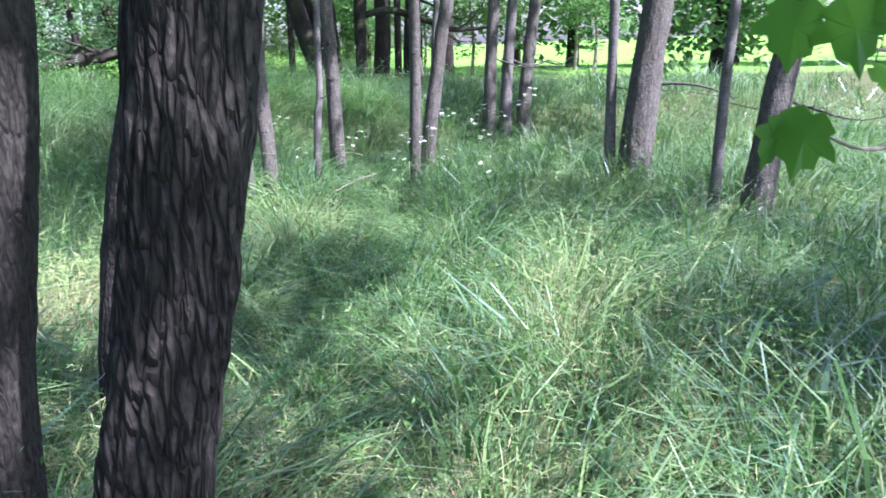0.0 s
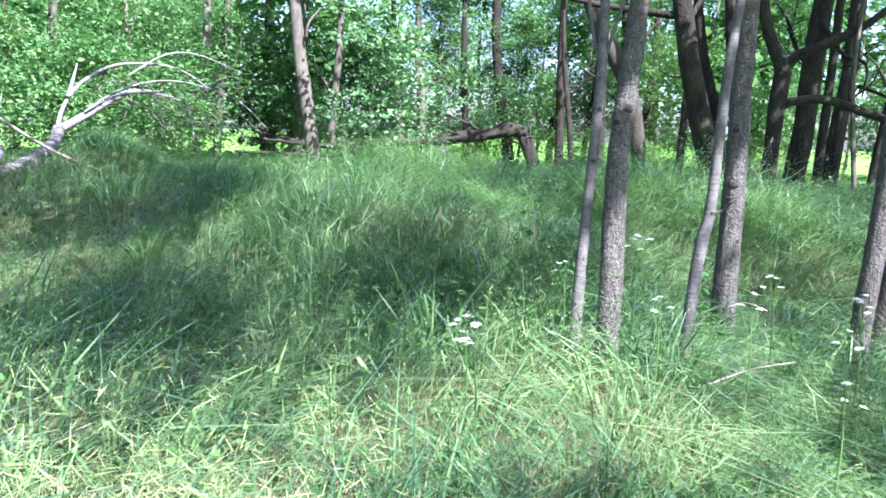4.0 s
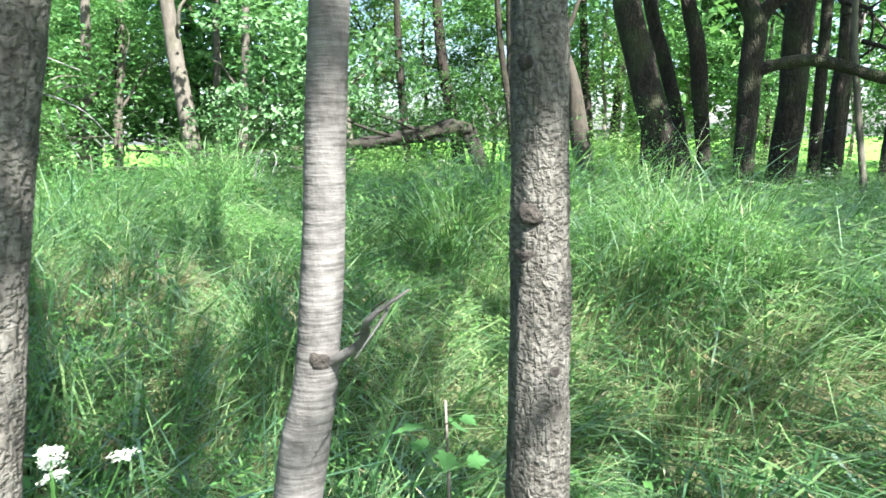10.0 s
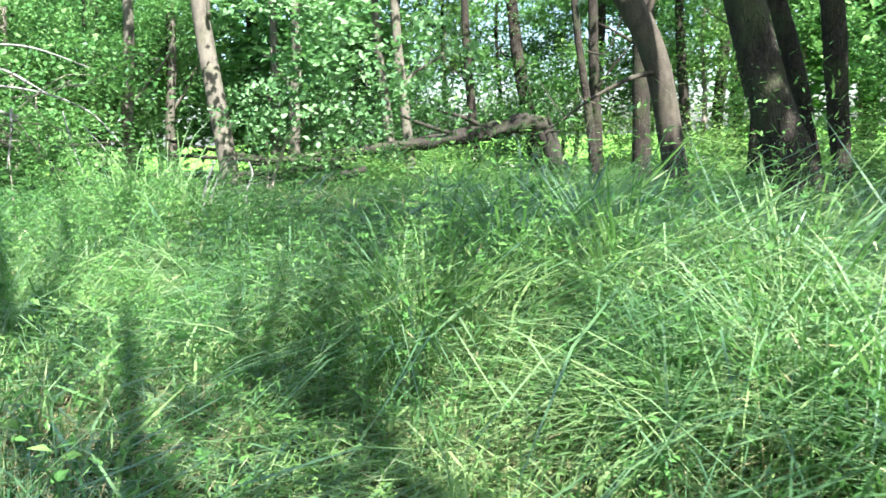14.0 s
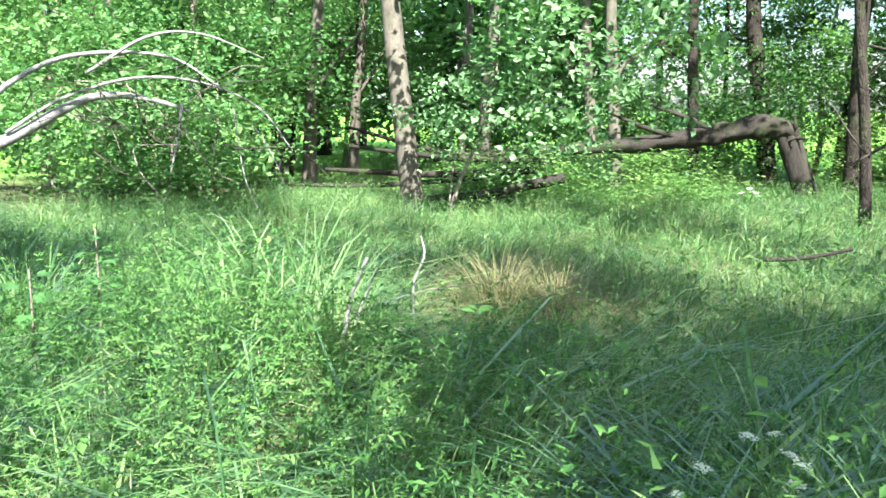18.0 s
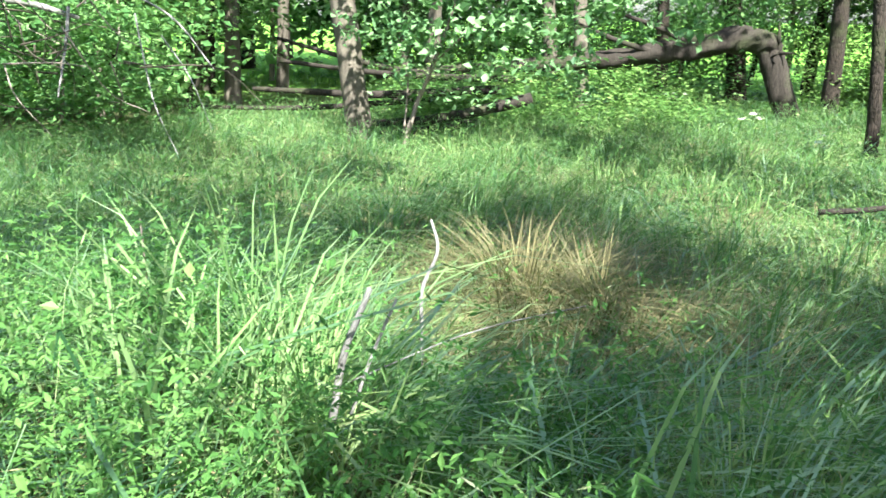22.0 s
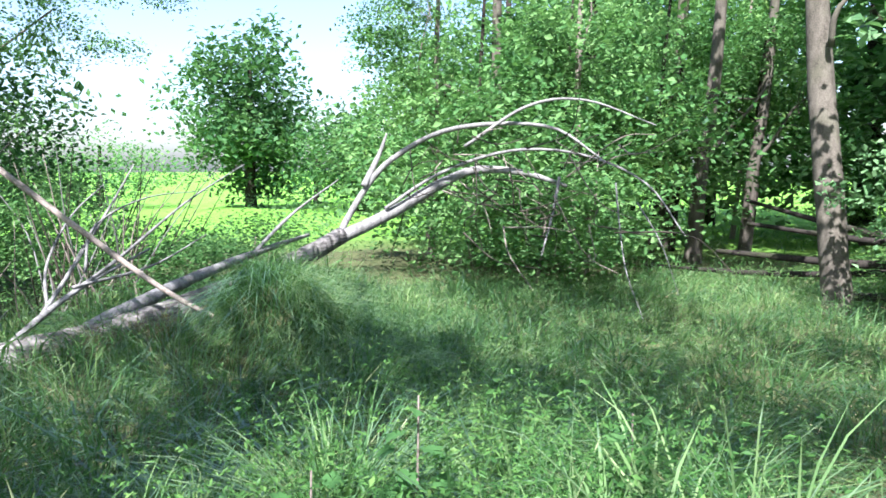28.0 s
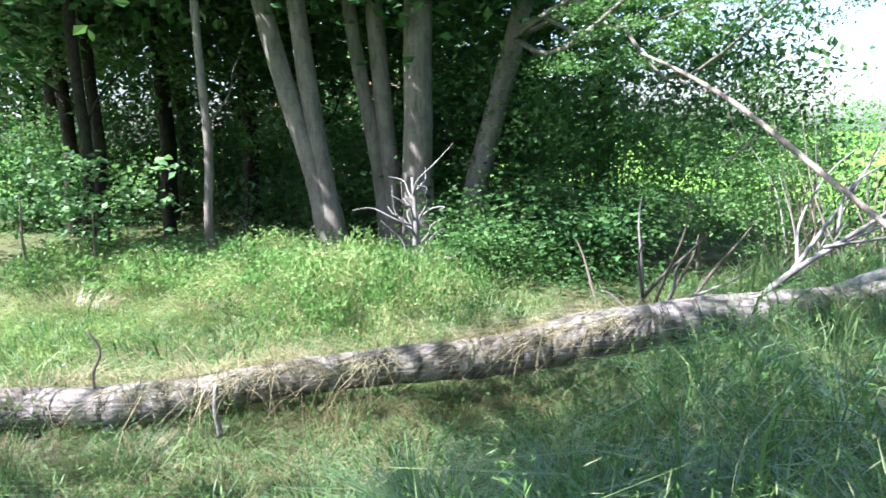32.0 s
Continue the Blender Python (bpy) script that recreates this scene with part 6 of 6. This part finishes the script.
spots += [(-0.6, 10.3, 0, 1.3), (-0.1, 10.1, 1, 1.2), (-1.0, 10.5, 0, 1.2), (0.5, 10.0, 1, 1.1), (1.0, 9.7, 0, 1.1), (0.8, 9.2, 1, 1.0), (-0.7, 9.6, 0, 1.1), (-3.3, 12.75, 4, 1.25), (-3.0, 12.95, 4, 1.1), (-3.55, 13.0, 4, 1.0), (-3.2, 13.2, 4, 1.0), (-2.75, 12.7, 4, 0.8), (-3.35, 12.35, 4, 0.7),
          (-1.4, 6.9, 2, 1.0), (-1.7, 7.2, 2, 0.9), (-0.2, 3.9, 2, 0.9), (-9.6, 4.0, 3, 0.9), (-8.9, 4.6, 2, 1.0), (-10.4, 4.2, 3, 0.9), (-9.9, 3.3, 3, 0.9), (-8.4, 3.2, 2, 1.2), (-8.6, 6.6, 3, 1.1), (-9.9, 2.2, 2, 1.3), (-10.6, 1.6, 3, 1.3), (-8.0, 1.6, 2, 1.3), (-9.3, 0.9, 3, 1.2),
          (-6.05, 5.75, 4, 0.6), (-6.4, 6.15, 4, 0.6), (-6.75, 6.6, 4, 0.5), (-7.2, 7.35, 4, 0.5), (-5.5, 5.1, 4, 0.45), (-6.9, 5.5, 2, 1.0), (-6.3, 5.1, 2, 0.9), (-7.6, 6.4, 2, 1.0), (-5.3, 5.6, 2, 0.8), (-4.9, 5.0, 2, 0.8)]
spots += [(rt.uniform(-5.2, -3.3), rt.uniform(7.4, 10.0), k % 2, rt.uniform(0.55, 0.8)) for k in range(20)]
spots = [p for p in spots if np.min(np.hypot(WALK_FINE[:, 0] - p[0], WALK_FINE[:, 1] - p[1])) > (0.7 if p[0] > -1.2 else 0.95)]


def tussocks(kinds):
    out = []
    for k, (x, y, m, s_) in enumerate(spots):
        if m in kinds:
            v, l, n = TUSS[m]
            c, q = math.cos(53 * k), math.sin(53 * k)
            out.append((np.stack([x + s_ * (c * v[:, 0] - q * v[:, 1]), y + s_ * (q * v[:, 0] + c * v[:, 1]), gz(x, y) + s_ * v[:, 2]], 1), l, n))
    return joined(out)


for name, kinds, mat, lab in (("tussock_grass", (0, 1), M_GRASS, "arching tussocks of long green grass"), ("dry_tussock_grass", (2,), M_DRY, "tussocks of dry straw-coloured grass"), ("tangled_hummock_grass", (3,), M_SEED, "hummocks of pale tangled grass"), ("brown_tussock_grass", (4,), M_BROWN, "arching tussocks of withered brown grass")):
    tagged(new(name, as_mesh(name, *tussocks(kinds), mat)), lab, "grass", "", "stuff")

# domes of bleached stalks and creepers beyond the log
DOME = [as_mesh("tangle", *leaf_arrays(clump_points(7000, (0, 0, 0), (1.0, 1.0, 0.75), np.random.RandomState(1040 + k), 70, 0.16, 0.5, 0.2), 0.0085, np.random.RandomState(1050 + k), 0.3, 0.3, 16.0), M_MOUND) for k in range(2)]
CREEPER = as_mesh("creeper", *leaf_arrays(clump_points(2100, (0, 0, 0.1), (1.02, 1.02, 0.74), np.random.RandomState(1060), 30, 0.14, 0.75, 0.2), 0.05, np.random.RandomState(1061), 0.4), M_HERB)
for k, (x, y, s_, hgt) in enumerate([(-8.95, 4.95, 0.7, 1.25), (-8.6, 5.95, 0.5, 1.05), (-9.6, 5.6, 0.6, 1.0), (-9.0, 4.1, 0.65, 0.85), (-9.9, 3.6, 0.75, 0.8), (-9.6, 2.6, 0.75, 0.9), (-8.8, 3.2, 0.6, 0.6), (-8.3, 6.7, 0.42, 0.6), (-10.6, 2.6, 0.8, 0.95), (-8.9, 2.1, 0.7, 0.7), (-9.3, 1.2, 0.8, 0.8), (-8.7, 0.4, 0.7, 0.7), (-9.7, -0.4, 0.85, 0.8), (-10.9, 3.9, 0.7, 0.7)]):
    e = thing("bramble_mound", x, y, gz(x, y), "mound of bleached stalks overgrown by green creepers", "undergrowth", "mounds beyond the log")
    for mesh, lab in ((DOME[k % 2], "tangle of pale stalks"), (CREEPER, "green creeper leaves")):
        ob = part("tangle" if mesh is not CREEPER else "creeper", mesh, e, lab)
        ob.matrix_basis = pose(0, 0, 0.05, 0, 0, 71 * k) @ Matrix.Diagonal((s_, s_, hgt, 1))

# dry grass lying over the fallen trunk
lt = rt.uniform(0.12, 0.72, 2600)
lx = np.interp(lt, np.linspace(0, 1, 9), [-4.6, -5.31, -5.72, -6.7, -7.26, -7.87, -8.43, -8.85, -8.95]) + rt.normal(0, 0.12, 2600)
ly = np.interp(lt, np.linspace(0, 1, 9), [2.6, 4.37, 5.25, 6.25, 7.17, 7.93, 8.66, 9.47, 10.1]) + rt.normal(0, 0.12, 2600)
ok = fractal(lx * 2.2, ly * 2.2, 90) > 0.0
lx, ly, lt = lx[ok], ly[ok], lt[ok]
top = np.interp(lt, np.linspace(0, 1, 9), [0.30, 0.34, 0.38, 0.42, 0.48, 0.60, 0.66, 0.72, 0.82])
tagged(new("dry_grass_over_log", as_mesh("dry_grass_over_log", *blade_arrays(lx, ly, rt.uniform(0.15, 0.4, len(lx)), np.full(len(lx), 0.005), rt, 1.7, 0.3, -0.4, top - ground_z(lx, ly) - 0.06), M_DRY)), "dry grass hanging over the fallen trunk", "dry grass", "", "stuff")

# grass standing against the near side of the fallen trunk
nt_ = rt.uniform(0.2, 1.0, 8000)
off = np.abs(rt.normal(0, 0.22, 8000)) + 0.1
nx = np.interp(nt_, np.linspace(0, 1, 9), [-4.6, -5.31, -5.72, -6.7, -7.26, -7.87, -8.43, -8.85, -8.95]) + 0.78 * off
ny = np.interp(nt_, np.linspace(0, 1, 9), [2.6, 4.37, 5.25, 6.25, 7.17, 7.93, 8.66, 9.47, 10.1]) + 0.62 * off
nh = (0.24 + 0.22 * nt_) * (0.75 + 0.5 * fractal(nx * 1.7, ny * 1.7, 95)) * rt.uniform(0.6, 1.3, 8000)
for name, pick, mat, lab in (("log_side_grass", fractal(nx * 1.3, ny * 1.3, 96) > -0.05, M_GRASS, "green grass growing against the fallen trunk"), ("withered_log_grass", fractal(nx * 1.3, ny * 1.3, 96) <= -0.05, M_BROWN, "withered brown grass heaped against the fallen trunk")):
    tagged(new(name, as_mesh(name, *blade_arrays(nx[pick], ny[pick], nh[pick], rt.uniform(0.003, 0.007, int(pick.sum())), rt, 1.6, -0.1, -0.1), mat)), lab, "grass", "", "stuff")

# ---------------------------------------------------------------- umbels


def umbel_mesh(seed):
    rng = np.random.RandomState(seed)
    vs = []
    for k in range(11):
        a = 2.4 * k
        r = 0.024 * math.sqrt(k / 11)
        c = np.array([r * math.cos(a), r * math.sin(a), 0.008 - 8 * r * r])
        n = 16
        o_ = rng.normal(size=(n, 3)) * np.array([0.0045, 0.0045, 0.002])
        vs.append(c + o_)
    return as_mesh("umbel", *leaf_arrays(np.vstack(vs), 0.0052, rng, 0.85, 0.0, 1.0), M_PETAL)


UMBELS = [umbel_mesh(800 + k) for k in range(3)]


def umbel_plant(x, y, top, count, seed, scale=1.0):
    rng = np.random.RandomState(seed)
    z = gz(x, y)
    h = top - z
    scale = scale * 0.8
    e = thing("cow_parsley", x, y, z, "white-flowered umbel plant standing in the grass", "flower", "white umbels")
    tube("stem", [(0, 0, -0.05), (0.01, 0.01, h * 0.5), (0, 0, h * 0.8)], [0.005, 0.004, 0.003], M_HERB, e, sides=5, rings=8, seed=seed)
    for k in range(count):
        dx, dy, dz = (0, 0, 0) if k == 0 else (rng.uniform(-0.09, 0.09) * scale, rng.uniform(-0.09, 0.09) * scale, rng.uniform(-0.09, 0.0))
        tube("stalk", [(0, 0, h * 0.75), (dx * 0.6, dy * 0.6, h * 0.9 + dz), (dx, dy, h + dz)], [0.0025, 0.002, 0.0015], M_HERB, e, sides=4, rings=5, seed=seed + k)
        u = part("umbel", UMBELS[(seed + k) % 3], e, "flat white flower head")
        u.matrix_basis = pose(dx, dy, h + dz, rng.uniform(-15, 15), rng.uniform(-15, 15), 40 * k) @ Matrix.Scale(scale * rng.uniform(0.8, 1.15), 4)


for k, (x, y, z, c, s) in enumerate([(-0.295, 5.914, 0.90, 5, 1.0), (-0.82, 4.24, 0.72, 4, 1.0), (0.26, 5.17, 0.76, 3, 1.0), (-0.68, 5.79, 0.74, 3, 0.9), (0.82, 5.6, 0.72, 5, 1.0), (0.95, 5.55, 0.68, 5, 1.0), (1.05, 5.75, 0.75, 4, 1.0), (0.7, 5.3, 0.6, 3, 0.9),
                                    (1.6, 11.9, 1.0, 5, 1.5), (1.3, 12.2, 1.0, 4, 1.3), (-0.95, 4.6, 0.66, 4, 1.0), (-0.15, 5.3, 0.68, 4, 1.0), (0.45, 5.9, 0.72, 4, 1.0), (1.3, 6.3, 0.85, 5, 1.2), (1.1, 5.2, 0.6, 4, 1.0), (1.9, 6.2, 0.8, 5, 1.2), (2.6, 7.4, 0.95, 5, 1.3), (1.4, 7.6, 0.9, 4, 1.2), (1.9, 12.4, 1.05, 5, 1.5), (2.3, 12.0, 1.0, 4, 1.3), (0.55, 4.6, 0.55, 3, 0.8), (1.5, 6.9, 0.8, 5, 1.2), (1.75, 6.6, 0.75, 4, 1.2), (2.0, 7.2, 0.8, 5, 1.2), (2.3, 6.9, 0.85, 4, 1.2), (1.2, 4.4, 0.6, 3, 1.0), (1.55, 5.6, 0.7, 4, 1.0), (-1.09, 10.4, 1.27, 5, 1.0), (-1.2, 10.3, 1.2, 3, 0.9), (-2.6, 17.5, 0.9, 5, 1.8), (-3.4, 18.4, 0.95, 5, 1.8), (-1.5, 18.7, 0.9, 5, 1.8), (-0.6, 19.5, 0.95, 5, 1.8), (-4.6, 19.6, 1.0, 4, 1.8)]):
    umbel_plant(x, y, z, c, 830 + 7 * k, s)

# ---------------------------------------------------------------- sticks
for k, (pts, r, mat, lab) in enumerate([
        ([(-3.22, 11.78, 0.6), (-3.22, 11.79, 0.88), (-3.24, 11.82, 1.02), (-3.21, 11.87, 1.15), (-3.25, 11.89, 1.25)], 0.0075, M_DEAD, "bleached crooked stick standing in the grass"),
        ([(-3.0, 11.06, 0.95), (-2.99, 11.1, 1.12), (-2.96, 11.17, 1.28)], 0.0105, M_DEAD, "snapped pale stake standing in the grass"),
        ([(-2.93, 11.05, 1.0), (-2.9, 11.1, 1.15), (-2.88, 11.17, 1.27)], 0.005, M_DEAD, "thin pale dead stalk"),
        ([(-2.98, 11.1, 1.05), (-2.8, 11.4, 1.12), (-2.62, 11.75, 1.12)], 0.0022, M_DEAD, "thin dead stalk lying over the grass"),
        ([(-2.35, 15.15, 0.72), (-2.05, 15.25, 0.76), (-1.75, 15.35, 0.85)], 0.02, M_ROT, "dead branch lying on the grass"),
        ([(-1.36, 6.72, 0.25), (-1.40, 6.66, 0.54), (-1.44, 6.62, 0.66)], 0.013, M_DEAD, "short bleached stick leaning in the grass"),
        ([(0.1, 5.2, 0.3), (0.3, 5.33, 0.36), (0.5, 5.4, 0.4)], 0.005, M_TWIG, "dry stick lying across the grass"),
        ([(0.28, 6.5, 0.42), (0.38, 6.52, 0.45), (0.5, 6.48, 0.42)], 0.007, M_TWIG, "short dead stick at the foot of a tree"),
        ([(-5.75, 5.95, 0.1), (-5.72, 5.95, 0.3), (-5.73, 5.96, 0.46)], 0.02, M_DEAD, "broken stub standing before the log"),
        ([(-5.6, 5.0, 0.15), (-5.55, 5.02, 0.45), (-5.6, 5.05, 0.62), (-5.55, 5.0, 0.78)], 0.012, M_TWIG, "dark dead stalk in front of the log")]):
    z0 = min(gz(pts[0][0], pts[0][1]), pts[0][2])
    e = thing("stick", pts[0][0], pts[0][1], z0, lab, "stick", "sticks in the grass")
    tube("wood", rel(pts, (pts[0][0], pts[0][1], z0)), [r, r * 0.95, r * 0.7], mat, e, sides=7, rings=16, rough=0.12, seed=900 + k)

# ---------------------------------------------------------------- maple branch hanging into the first view


def maple_leaf_mesh(seed, material):
    rng = np.random.RandomState(seed)
    prof = [(0, 0), (0.16, -0.10), (0.30, -0.02), (0.46, 0.10), (0.38, 0.20), (0.56, 0.34), (0.62, 0.52), (0.46, 0.50), (0.34, 0.50), (0.30, 0.72), (0.14, 0.78), (0, 1.05)]
    pts = prof + [(-x, y) for x, y in prof[-2:0:-1]]
    v = np.array([(x + rng.normal() * 0.012, y, 0.10 * abs(x) - 0.18 * (y - 0.4) ** 2) for x, y in pts])
    v = np.vstack([v, (0, 0.38, -0.02)])
    n = len(pts)
    loops = np.array([(n, i, (i + 1) % n) for i in range(n)]).ravel()
    return as_mesh("leaf", v * 0.10, loops, np.full(n, 3), material)


MAPLE = [maple_leaf_mesh(950 + k, M_MAPLE) for k in range(3)]
SEEDLING = [maple_leaf_mesh(955 + k, M_LEAF) for k in range(3)]
mb = thing("maple_branch", 0.95, -0.05, 1.36, "thin maple branch with large lobed green leaves", "branch")
o = (0.95, -0.05, 1.36)
tube("branch", rel([(1.6, 0.5, 1.5), (0.95, -0.05, 1.35), (0.6, -0.24, 1.325), (0.47, -0.26, 1.36)], o), [0.007, 0.005, 0.0035, 0.002], M_TWIG, mb, sides=6, rings=16, seed=960)
tube("branch", rel([(1.2, 0.15, 1.42), (0.75, -0.2, 1.46), (0.53, -0.3, 1.47), (0.40, -0.31, 1.50)], o), [0.005, 0.003, 0.0025, 0.0015], M_TWIG, mb, sides=6, rings=14, seed=961)
for k, (ax, ay, az, rx, ry, rz, sc, tw) in enumerate([
        (0.39, -0.31, 1.535, -100, 8, -20, 1.05, (0.40, -0.31, 1.50)), (0.455, -0.33, 1.535, -95, -6, -5, 1.15, (0.45, -0.31, 1.49)), (0.53, -0.29, 1.445, -150, 20, 60, 0.95, (0.53, -0.3, 1.47)),
        (0.455, -0.27, 1.385, -105, 22, -12, 1.15, (0.47, -0.26, 1.36)), (0.42, -0.26, 1.375, -80, 30, 25, 0.9, (0.47, -0.26, 1.36)), (0.50, -0.34, 1.57, -100, -10, -40, 1.0, (0.53, -0.3, 1.47))]):
    lf = part("leaf", MAPLE[k % 3], mb, "lobed translucent green leaf")
    lf.matrix_basis = pose(ax - o[0], ay - o[1], az - o[2], rx, ry, rz) @ Matrix.Scale(sc * 0.85, 4)
    tube("stalk", rel([(ax, ay, az), ((ax + tw[0]) / 2, (ay + tw[1]) / 2, (az + tw[2]) / 2 + 0.01), tw], o), [0.0013, 0.0013, 0.0015], M_TWIG, mb, sides=4, rings=6, seed=970 + k)

# ---------------------------------------------------------------- maple seedlings in the grass
for k, (x, y, top, n) in enumerate([(-0.98, 6.4, 1.15, 14), (0.06, 6.75, 0.72, 14), (-4.2, 10.6, 1.35, 14), (-4.0, 10.2, 1.25, 12), (-3.9, 11.2, 1.3, 12), (-1.8, 8.1, 0.85, 10)]):
    rng = np.random.RandomState(1100 + k)
    z = gz(x, y)
    h = top - z
    e = thing("maple_seedling", x, y, z, "young maple seedling with lobed leaves in the grass", "seedling", "maple seedlings")
    tube("stem", [(0, 0, -0.05), (0.01, 0.01, h * 0.5), (0.0, 0.02, h)], [0.006, 0.005, 0.003], M_TWIG, e, sides=6, rings=8, seed=1110 + k)
    for j in range(n):
        f = 0.45 + 0.55 * j / n
        a = 2.4 * j
        r = 0.10 + 0.10 * (1 - f)
        lf = part("leaf", SEEDLING[j % 3], e)
        lf.matrix_basis = pose(r * 0.5 * math.cos(a), r * 0.5 * math.sin(a), h * f, rng.uniform(-35, 5), rng.uniform(-25, 25), math.degrees(a) - 90) @ Matrix.Scale(rng.uniform(0.4, 0.8), 4)
        tube("stalk", [(0, 0, h * f - 0.03), (r * 0.5 * math.cos(a), r * 0.5 * math.sin(a), h * f)], [0.0015, 0.001], M_HERB, e, sides=4, rings=3, seed=j)
